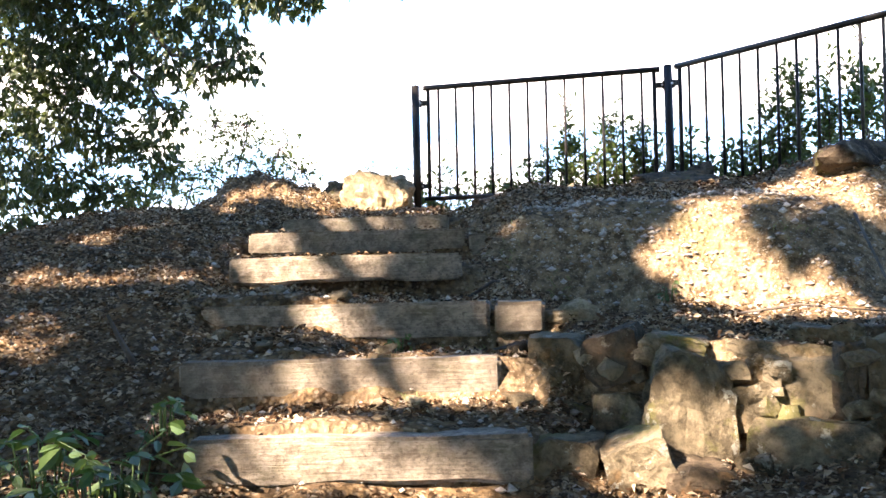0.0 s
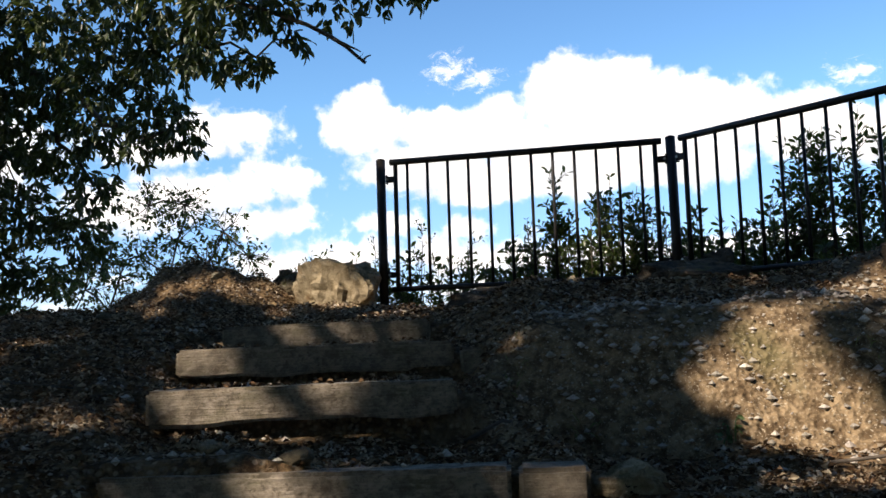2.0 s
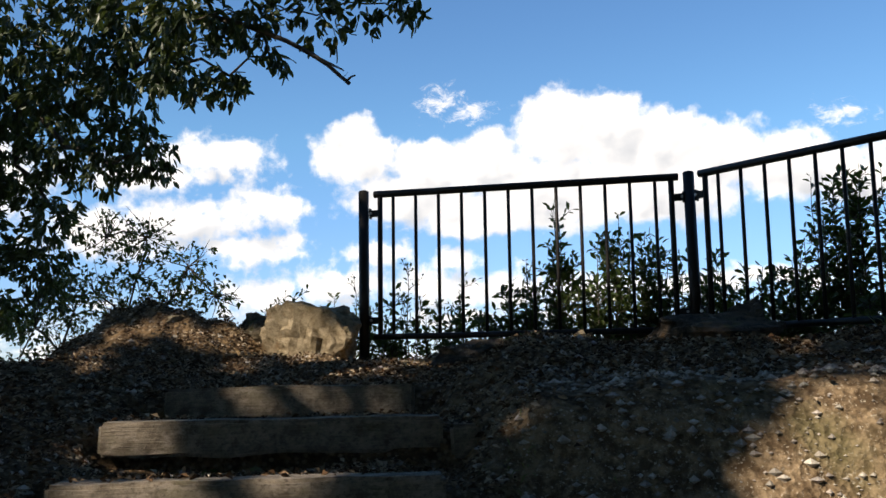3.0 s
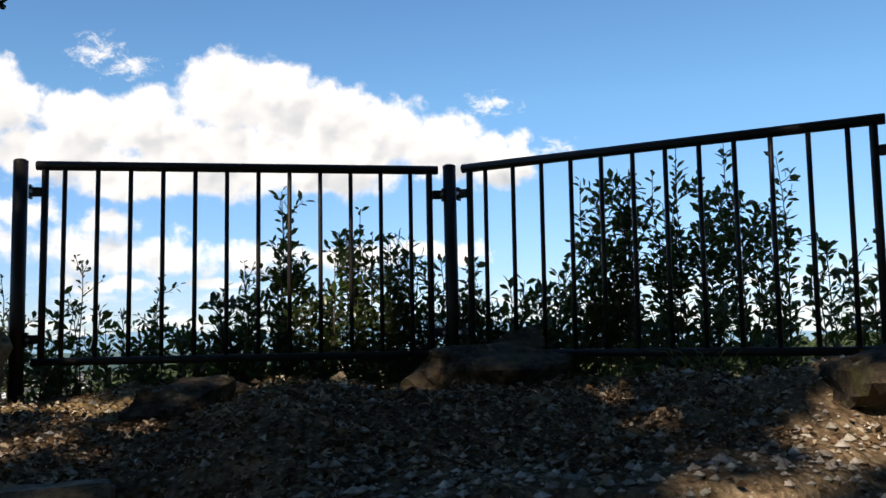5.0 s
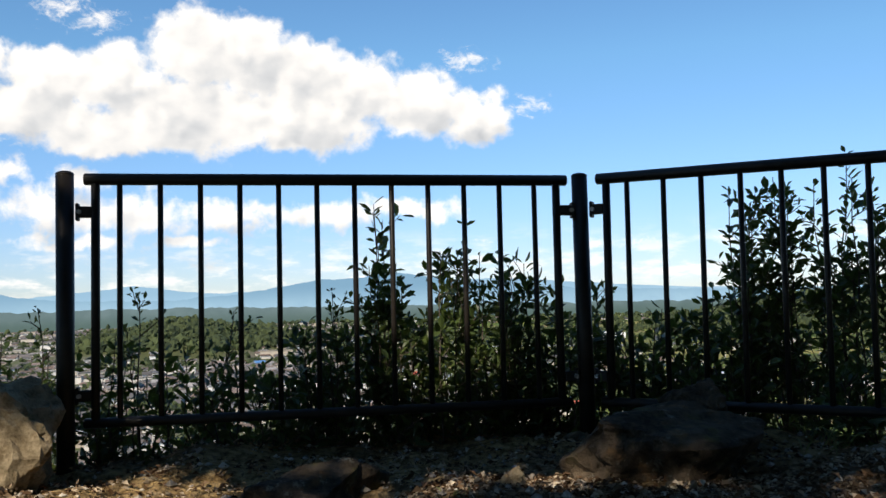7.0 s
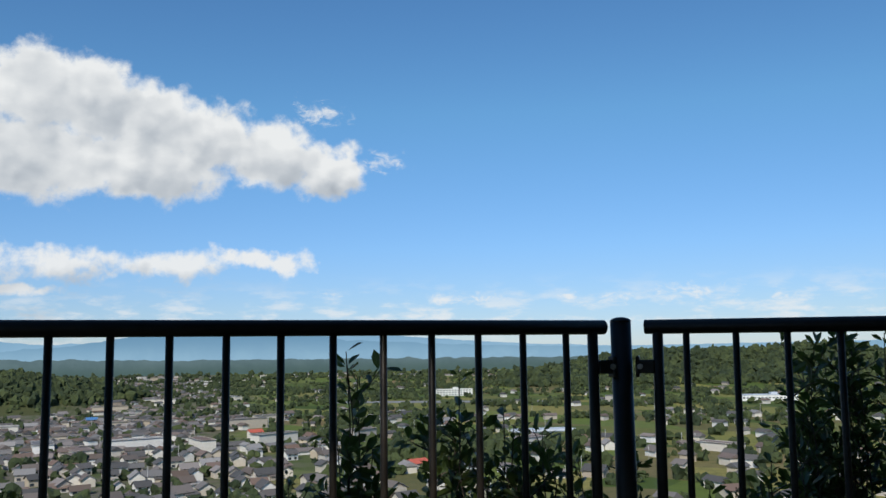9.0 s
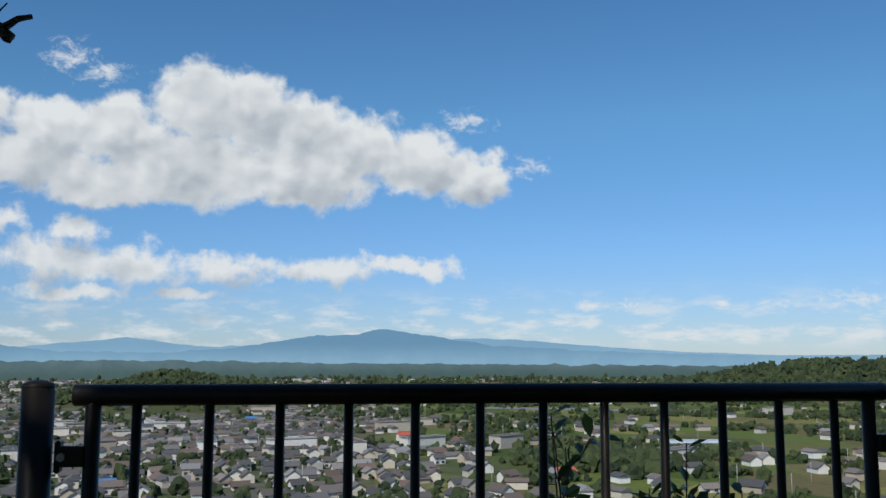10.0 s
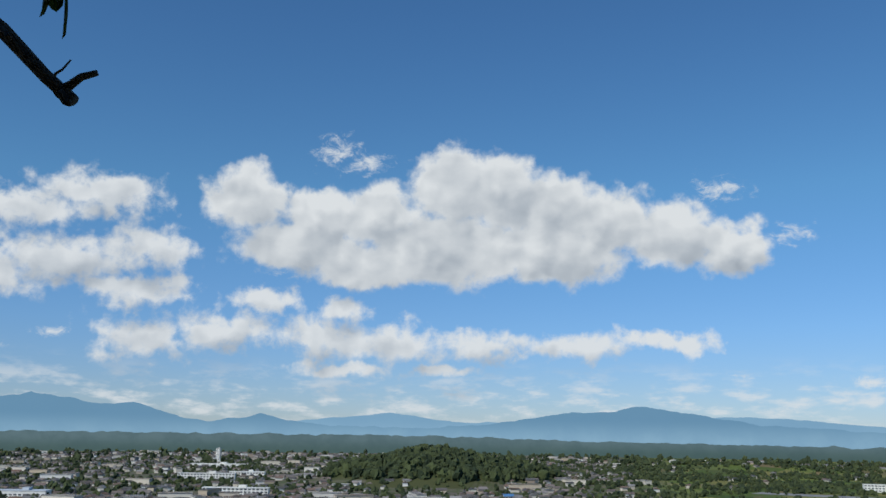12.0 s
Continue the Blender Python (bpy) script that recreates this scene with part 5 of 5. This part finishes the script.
def litter():
    x1, y1 = scatter(70000, -3.8, 3.4, -6.6, 0.36)
    x2, y2 = scatter(80000, -2.6, 2.6, -5.2, -0.1)
    x, y = np.concatenate((x1, x2)), np.concatenate((y1, y2))
    n = len(x)
    base = np.stack((x, y, soil(x, y) + lr.uniform(0.002, 0.018, n)), axis=-1)
    for (xl, yl), (xr, yr), top in STEPS:
        s = (x - xl) / (xr - xl)
        on = (s > -0.02) & (s < 1.02) & (y - yl - s * (yr - yl) > -0.05) & (y - yl - s * (yr - yl) < 0.14)
        base[on, 2] = np.where((lr.uniform(size=on.sum()) < 0.4) & (y - yl - s * (yr - yl) > 0.04)[on], top + 0.008, -9.0)
    bank = (base[:, 0] > 1.35) & (base[:, 1] > np.interp(base[:, 0], [1.3, 2.8, 3.4], [-2.82, -2.70, -2.27])) & (base[:, 1] < -2.15)
    trodden = (base[:, 1] > -0.85) & (base[:, 0] > -0.4)
    base[bank & (lr.uniform(size=len(base)) < 0.90), 2] = -9.0
    base[trodden & (lr.uniform(size=len(base)) < 0.6), 2] = -9.0
    base = base[base[:, 2] > -5]
    n = len(base)
    a = lr.uniform(0, 6.28, n)
    way = np.stack((np.cos(a), np.sin(a), lr.normal(size=n) * 0.42), axis=-1)
    size = 0.009 + 0.030 * lr.uniform(0, 1, n) ** 1.8
    v, f = leaves(base, way, size, size * lr.uniform(0.35, 0.65, n), lr, 0.45, 0.05)
    thing("leaf_litter", "dry brown fallen leaves lying thick on the soil", "leaf litter", kind="stuff", me=fast_mesh("leaf_litter", v, f, DRY))


def gravel():
    x, y = scatter(6500, -2.4, 3.2, -5.4, 0.2)
    bx, by = lr.uniform(1.25, 3.3, 1500), lr.uniform(-3.0, -2.0, 1500)
    x, y = np.concatenate((x, bx)), np.concatenate((y, by))
    n = len(x)
    octa = np.array([(1, 0, 0), (-1, 0, 0), (0, 1, 0), (0, -1, 0), (0, 0, 1), (0, 0, -1)], dtype=float)
    tri = np.array([(0, 2, 4), (2, 1, 4), (1, 3, 4), (3, 0, 4), (2, 0, 5), (1, 2, 5), (3, 1, 5), (0, 3, 5)])
    size = 0.005 + 0.018 * lr.uniform(0, 1, n) ** 3
    v = octa[None] * size[:, None, None] * lr.uniform(0.6, 1.3, (n, 6, 1)) * np.array((1, 1, 0.7))
    v = v + np.stack((x, y, soil(x, y) + 0.004), axis=-1)[:, None, :]
    f = (tri[None] + 6 * np.arange(n)[:, None, None]).reshape(-1, 3)
    thing("gravel", "small pale gravel and stone chips in the soil", "gravel", kind="stuff", me=fast_mesh("gravel", v.reshape(-1, 3), f, PEBBLE))


litter()
gravel()
stone_kinds = [rock_mesh("stone", (1, 0.8, 0.55), 200 + i, (ROCK_PALE, ROCK)[i % 2], 8, 2) for i in range(6)]
sx, sy = scatter(110, -1.8, 3.0, -5.0, 0.0)
for i, (x, y) in enumerate(zip(sx[:80], sy[:80])):
    r = 0.018 + 0.045 * lr.uniform() ** 2.2
    ob = thing("stone", "small angular sandstone lying loose on the soil", "stone", pose(x, y, float(soil(x, y)) + r * 0.25, 0, 0, lr.uniform(0, 360)) @ Matrix.Diagonal((r, r, r, 1)), "loose stones", me=stone_kinds[i % 6])
for x, y, r in ((1.22, -4.26, 0.05), (1.32, -4.24, 0.042), (1.08, -4.28, 0.03), (0.80, -4.34, 0.04)):
    thing("stone", "yellowish stone lying on the step", "stone", pose(x, y, float(soil(x, y)) + r * 0.3, 0, 0, x * 90) @ Matrix.Diagonal((r, r, r, 1)), "loose stones", me=stone_kinds[0])


def stick(points, r, label):
    pts = [(x, y, float(soil(x, y)) + dz) for x, y, dz in points]
    v, f = tube(pts, np.linspace(r, r * 0.5, len(pts)), 6)
    thing("fallen_stick", label, "stick", group="fallen sticks", me=fast_mesh("fallen_stick", v, f, BARK, True))


stick([(1.15, -2.9, 0.02), (1.3, -3.0, 0.03), (1.45, -3.05, 0.02)], 0.009, "dark fallen twig across the path")
stick([(2.35, -2.85, 0.02), (2.6, -2.9, 0.03), (2.95, -2.8, 0.03)], 0.007, "dry twig lying on the ledge")
stick([(2.9, -2.35, 0.05), (2.98, -2.7, 0.10), (3.05, -2.95, 0.03)], 0.008, "dark twig leaning on the bank")
stick([(-0.9, -3.0, 0.02), (-0.6, -3.1, 0.03), (-0.3, -3.05, 0.02)], 0.009, "bent twig in the leaf litter")
stick([(1.6, -3.55, 0.01), (1.52, -3.72, 0.04), (1.47, -3.85, 0.02)], 0.010, "pale root end beside the wall")
stick([(-3.3, 0.2, 0.30), (-2.8, -0.1, 0.16), (-2.1, -0.35, 0.03)], 0.022, "fallen branch resting on the crest")
stick([(0.28, -4.2, 0.0), (0.25, -4.25, 0.12), (0.22, -4.27, 0.2)], 0.012, "short dead stem standing in the litter")


# ---- the town on the plain ----
tr = np.random.default_rng(57)


def gable(w, d, h, rise, over=0.9):
    """Walls and a gable roof; the ridge runs along x."""
    bm = bmesh.new()
    box_bm(bm, w, d, h, (0, 0, h / 2))
    x, y = w / 2, d / 2
    a, b, c = [bm.verts.new(p) for p in ((x, -y, h), (x, y, h), (x, 0, h + rise))]
    bm.faces.new((a, b, c))
    a, b, c = [bm.verts.new(p) for p in ((-x, y, h), (-x, -y, h), (-x, 0, h + rise))]
    bm.faces.new((a, b, c))
    walls = bm_mesh("wall", bm, WALLS)
    bm = bmesh.new()
    X, Y, k = x + over, y + over, rise / y
    z0 = h - over * k + 0.05
    for s in (1, -1):
        top = [bm.verts.new(p) for p in ((-X, s * Y, z0), (X, s * Y, z0), (X, 0, h + rise + 0.05), (-X, 0, h + rise + 0.05))]
        low = [bm.verts.new((v.co.x, v.co.y, v.co.z + 0.25)) for v in top]
        bm.faces.new(top)
        bm.faces.new(low[::-1])
        for i in range(4):
            bm.faces.new((top[i], top[(i + 1) % 4], low[(i + 1) % 4], low[i]))
    bmesh.ops.recalc_face_normals(bm, faces=bm.faces)
    return walls, bm_mesh("roof", bm, ROOFS)


def pane_mesh(w, h):
    bm = bmesh.new()
    box_bm(bm, w, 0.12, h)
    return bm_mesh("window", bm, GLASS)


PANE, PANE_WIDE = pane_mesh(1.5, 1.2), pane_mesh(2.4, 1.8)


def house_kind(w, d, h, rise, annex):
    t = thing("house", "two-storey house with a tiled gable roof and pale walls" if h > 4 else "low house with a tiled gable roof and pale walls", "house", group="houses of the town")
    wm, rm = gable(w, d, h, rise)
    part("wall", wm, t)
    part("roof", rm, t)
    for x in (-w * 0.28, w * 0.25):
        part("window", PANE_WIDE, t, "", pose(x, -d / 2 - 0.02, 1.4))
        if h > 4:
            part("window", PANE, t, "", pose(x, -d / 2 - 0.02, 4.2))
    if annex:
        wm, rm = gable(w * 0.55, d * 0.6, 2.9, 1.1)
        part("annex", wm, t, "", pose(w * 0.45, -d * 0.35, 0))
        part("annex_roof", rm, t, "", pose(w * 0.45, -d * 0.35, 0))
    return t


KINDS = [house_kind(11, 8, 4.6, 2.6, True), house_kind(9, 7.5, 4.8, 2.3, False), house_kind(13, 8.5, 4.4, 3.0, True), house_kind(10, 7, 2.8, 2.2, False), house_kind(8.5, 8.5, 5.0, 2.4, False)]


def wooded(x, y):
    r = ((x + 132) / 185) ** 2 + ((y - 1480) / 135) ** 2
    far = np.exp(-((x - 1180) / 320) ** 2 - ((y - 1800) / 260) ** 2) + np.exp(-((x - 1580) / 300) ** 2 - ((y - 1640) / 260) ** 2)
    return (r < 1) | (far > 0.12)


def density(x, y):
    """How built-up the plain is: thick on the left, thinning to fields on the right."""
    d = np.clip(1.0 - (x - 0.03 * y - 30) / 150, 0.05, 1.0)
    patch = np.sin(x / 61.0 + 1.3 * np.sin(y / 83.0)) * np.cos(y / 97.0 + 0.7 * np.sin(x / 55.0))
    return d * np.clip(0.66 + 0.75 * patch, 0.02, 1.0)


def sites(count, near, far, gap):
    """Places on the plain within the fan of the view, no two closer than gap."""
    cells, out = {}, []
    for _ in range(count * 30):
        a, q = math.radians(tr.uniform(-38, 48)), math.sqrt(tr.uniform(near ** 2, far ** 2))
        x, y = q * math.sin(a), q * math.cos(a)
        if tr.uniform() > density(x, y) or wooded(x, y):
            continue
        if any(((x - px) / pr) ** 2 + ((y - py) / pq) ** 2 < 1 for px, py, pr, pq in KEEP_CLEAR):
            continue
        key = (int(x // gap), int(y // gap))
        if any((key[0] + i, key[1] + j) in cells for i in (-1, 0, 1) for j in (-1, 0, 1) if (i, j) == (0, 0) or tr.uniform() < 0.25):
            continue
        cells[key] = 1
        out.append((x, y))
        if len(out) >= count:
            break
    return out


KEEP_CLEAR = [(245, 620, 48, 70), (430, 740, 90, 70), (480, 1280, 190, 60), (552, 1450, 70, 50), (870, 1030, 70, 60), (110, 890, 40, 50), (-500, 1440, 75, 40), (-346, 1105, 70, 30), (560, 980, 120, 60), (130, 850, 14, 14)]
placed = 0
TAKEN = {}
for x, y in sites(285, 430, 720, 13.0):
    TAKEN[(int(x // 13.0), int(y // 13.0))] = 1
    kind = KINDS[int(tr.integers(0, len(KINDS)))]
    turn = 12 + 90 * int(tr.integers(0, 2)) + tr.normal() * 9
    z = float(land(np.array(x), np.array(y)))
    if placed < len(KINDS):
        kind = KINDS[placed]
        kind.matrix_basis = pose(x, y, z, 0, 0, turn)
    else:
        copy_thing(kind, pose(x, y, z, 0, 0, turn))
    placed += 1


def far_houses():
    """The rest of the town: joined walls and joined roofs."""
    wv, wf, rv, rf = [], [], [], []
    cube = np.array([(x, y, z) for z in (0, 1) for y in (-0.5, 0.5) for x in (-0.5, 0.5)])
    cf = np.array([(0, 1, 5, 4), (1, 3, 7, 5), (3, 2, 6, 7), (2, 0, 4, 6)])
    prism = np.array([(-0.5, -0.5, 0), (0.5, -0.5, 0), (0.5, 0.5, 0), (-0.5, 0.5, 0), (-0.5, 0, 1), (0.5, 0, 1)])
    pf = np.array([(0, 1, 5, 4), (2, 3, 4, 5), (3, 0, 4, 4), (1, 2, 5, 5)])
    for x, y in sites(1500, 430, 1100, 12.5) + sites(3300, 1100, 3350, 17.0):
        if any((int(x // 13.0) + i, int(y // 13.0) + j) in TAKEN for i in (-1, 0, 1) for j in (-1, 0, 1)):
            continue
        a = math.radians(12 + 90 * int(tr.integers(0, 2)) + tr.normal() * 9)
        w, d, h, rise = tr.uniform(8, 14), tr.uniform(7, 9), tr.choice((2.8, 4.4, 4.8, 5.2)), tr.uniform(1.9, 3.2)
        if tr.uniform() < 0.05:
            w, d, h, rise = tr.uniform(20, 45), tr.uniform(10, 16), tr.uniform(6, 12), 0.3
        z = float(land(np.array(x), np.array(y)))
        c, s = math.cos(a), math.sin(a)
        for shape, size, up, vs, fs, faces in ((cube, (w, d, h), 0, wv, wf, cf), (prism, (w + 1.8, d + 1.8, rise), h - 0.3, rv, rf, pf)):
            p = shape * np.array(size)
            p = np.stack((p[:, 0] * c - p[:, 1] * s + x, p[:, 0] * s + p[:, 1] * c + y, p[:, 2] + z + up), axis=-1)
            fs.append(faces + len(vs) * len(shape))
            vs.append(p)
    t = thing("distant_houses", "crowded far houses with pale walls and grey roofs", "houses", kind="stuff")
    part("walls", fast_mesh("walls", np.concatenate(wv), np.concatenate(wf), WALLS), t)
    tri = np.concatenate(rf)
    tri = np.concatenate((tri[:, :3], tri[:, [0, 2, 3]]))
    tri = tri[(tri[:, 0] != tri[:, 1]) & (tri[:, 1] != tri[:, 2]) & (tri[:, 0] != tri[:, 2])]
    part("roofs", fast_mesh("roofs", np.concatenate(rv), tri, ROOFS), t)


far_houses()


def block_building(x, y, w, d, h, turn, label, roof, storeys=3, name="school_building"):
    t = thing(name, label, "building", pose(x, y, float(land(np.array(float(x)), np.array(float(y)))), 0, 0, turn))
    bm = bmesh.new()
    box_bm(bm, w, d, h, (0, 0, h / 2))
    part("wall", bm_mesh("wall", bm, WHITE), t)
    bm = bmesh.new()
    box_bm(bm, w + 1, d + 1, 0.6, (0, 0, h + 0.3))
    box_bm(bm, w * 0.12, d * 0.5, 3.0, (w * 0.1, 0, h + 2.0))
    part("roof", bm_mesh("roof", bm, roof), t)
    bm = bmesh.new()
    box_bm(bm, 3.0, 0.2, 1.7)
    me = bm_mesh("window", bm, GLASS)
    for s in range(storeys):
        for i in range(int(w / 5)):
            part("window", me, t, "", pose(-w / 2 + 2.5 + 5 * i, -d / 2 - 0.05, (s + 0.55) * h / storeys))


block_building(555, 1455, 72, 12, 11, -12, "long white three-storey school building beyond the fields", WHITE)
block_building(-500, 1440, 90, 12, 11, 8, "long white school building in the town", WHITE)
block_building(-346, 1105, 80, 12, 10, 6, "white flat-roofed apartment block in the town", WHITE)
block_building(-470, 1560, 60, 14, 9, 6, "white flat-roofed factory hall in the town", WHITE, 2, "factory_hall")
block_building(-620, 1850, 110, 20, 9, 6, "low white factory hall at the town's far side", WHITE, 1, "factory_hall")
block_building(870, 1035, 75, 28, 8, -28, "grey warehouse with a pale blue metal roof", METAL_ROOF, 1, "warehouse")
block_building(-560, 1000, 60, 24, 9, 10, "broad hall with a pale metal roof", METAL_ROOF, 1, "warehouse")
block_building(-765, 2280, 10, 8, 34, 0, "slim white tower block rising over the roofs", WHITE, 8, "tower_block")


def colour_house(x, y, roof, label):
    t = thing("house", label, "house", pose(x, y, float(land(np.array(float(x)), np.array(float(y)))), 0, 0, 14), "houses of the town")
    wm, rm = gable(12, 9, 5.6, 2.2)
    rm.materials.clear()
    rm.materials.append(roof)
    part("wall", wm, t)
    part("roof", rm, t)
    part("window", PANE_WIDE, t, "", pose(-2.5, -4.52, 1.5))
    part("window", PANE, t, "", pose(2.5, -4.52, 4.2))


colour_house(130, 850, RED_ROOF, "white house with a bright red roof")
colour_house(190, 560, RED_ROOF, "small house with an orange-red roof")
colour_house(-15, 1120, BLUE_ROOF, "house with a bright blue roof")
colour_house(-90, 560, BLUE_ROOF, "house with a pale blue metal roof")
colour_house(-150, 520, BLUE_ROOF, "long house with a blue roof")

# sports ground and road beyond the fields
bm = bmesh.new()
box_bm(bm, 330, 46, 0.3, (480, 1290, -75.75), radians(-33))
thing("paved_yard", "wide grey paved yard beyond the fields", "pavement", kind="structure", me=bm_mesh("paved_yard", bm, ASPHALT))
bm = bmesh.new()
box_bm(bm, 60, 22, 3.0, (385, 768, -74.6), radians(-10))
bmesh.ops.bevel(bm, geom=list(bm.edges), offset=1.2, segments=2, affect="EDGES")
thing("greenhouse", "long pale plastic greenhouse in the fields", "greenhouse", me=bm_mesh("greenhouse", bm, METAL_ROOF))


# ---- woods and garden trees of the plain ----
def crowns(spots, lo, hi, label, name):
    bm = bmesh.new()
    bmesh.ops.create_icosphere(bm, subdivisions=2, radius=1.0)
    ball = np.array([v.co for v in bm.verts])
    tri = np.array([[v.index for v in f.verts] for f in bm.faces])
    bm.free()
    x, y = spots[:, 0], spots[:, 1]
    n = len(x)
    r = tr.uniform(lo, hi, n)
    k = 1 + 0.34 * tr.normal(size=(n, len(ball), 1)).clip(-1.6, 1.6)
    v = ball[None] * k * np.stack((r, r, r * tr.uniform(0.8, 1.35, n)), axis=-1)[:, None, :]
    v = v + np.stack((x, y, land(x, y) + r * 0.75), axis=-1)[:, None, :]
    f = (tri[None] + len(ball) * np.arange(n)[:, None, None]).reshape(-1, 3)
    thing(name, label, "trees", kind="stuff", me=fast_mesh(name, v.reshape(-1, 3), f, WOODS))


def fan(count, near, far, a0, a1):
    a, q = np.radians(tr.uniform(a0, a1, count)), np.sqrt(tr.uniform(near ** 2, far ** 2, count))
    return np.stack((q * np.sin(a), q * np.cos(a)), axis=-1)


p = np.stack((tr.normal(-132, 95, 1500), tr.normal(1470, 65, 1500)), axis=-1)
p = p[((p[:, 0] + 132) / 190) ** 2 + ((p[:, 1] - 1480) / 140) ** 2 < 1]
crowns(p, 4.5, 8.5, "dense dark green woodland on a small hill", "wooded_hill")
p = fan(9000, 1150, 2300, 24, 50)
crowns(p[wooded(p[:, 0], p[:, 1])][:1900], 5, 9.5, "dense green woodland on the long hill", "wooded_hillside")
p = fan(17000, 430, 2400, -38, 50)
patch = np.sin(p[:, 0] / 70.0 + 1.1 * np.sin(p[:, 1] / 90.0 + 2)) * np.sin(p[:, 1] / 60.0 + 0.8 * np.sin(p[:, 0] / 80.0))
clear = np.ones(len(p), dtype=bool)
for cx, cy, cr, cq in KEEP_CLEAR[1:]:
    clear &= ((p[:, 0] - cx) / cr) ** 2 + ((p[:, 1] - cy) / cq) ** 2 > 1
rural = p[:, 0] - 0.03 * p[:, 1] > 90
p = p[clear & ((patch > np.where(rural, 0.02, 0.45)) | (tr.uniform(size=len(p)) < np.where(rural, 0.16, 0.42)))]
crowns(p, 1.8, 4.6, "scattered garden trees and small groves on the plain", "garden_trees")
p = fan(900, 2300, 3450, -40, 50)
crowns(p, 5, 9, "far belts of dark trees before the ridge", "far_groves")
p = np.stack((tr.normal(245, 26, 150), tr.normal(625, 30, 150)), axis=-1)
crowns(p, 4.0, 6.5, "tall dark grove standing in the fields", "grove")


# ---- utility poles ----
def pole_kind():
    t = thing("utility_pole", "tall grey concrete utility pole among the roofs", "pole", group="utility poles")
    v, f = tube([(0, 0, -0.5), (0, 0, 6), (0, 0, 13)], [0.22, 0.19, 0.15], 8)
    part("pole", fast_mesh("pole", v, f, CONCRETE, True), t)
    bm = bmesh.new()
    box_bm(bm, 2.2, 0.18, 0.18, (0, 0, 12.0))
    box_bm(bm, 1.6, 0.18, 0.18, (0, 0, 10.9))
    part("crossarm", bm_mesh("crossarm", bm, CONCRETE), t)
    return t


pole = pole_kind()
for i, (x, y) in enumerate(fan(60, 450, 1100, -34, 40)):
    m = pose(x, y, float(land(np.array(x), np.array(y))), 0, 0, 30)
    if i == 0:
        pole.matrix_basis = m
    else:
        copy_thing(pole, m)
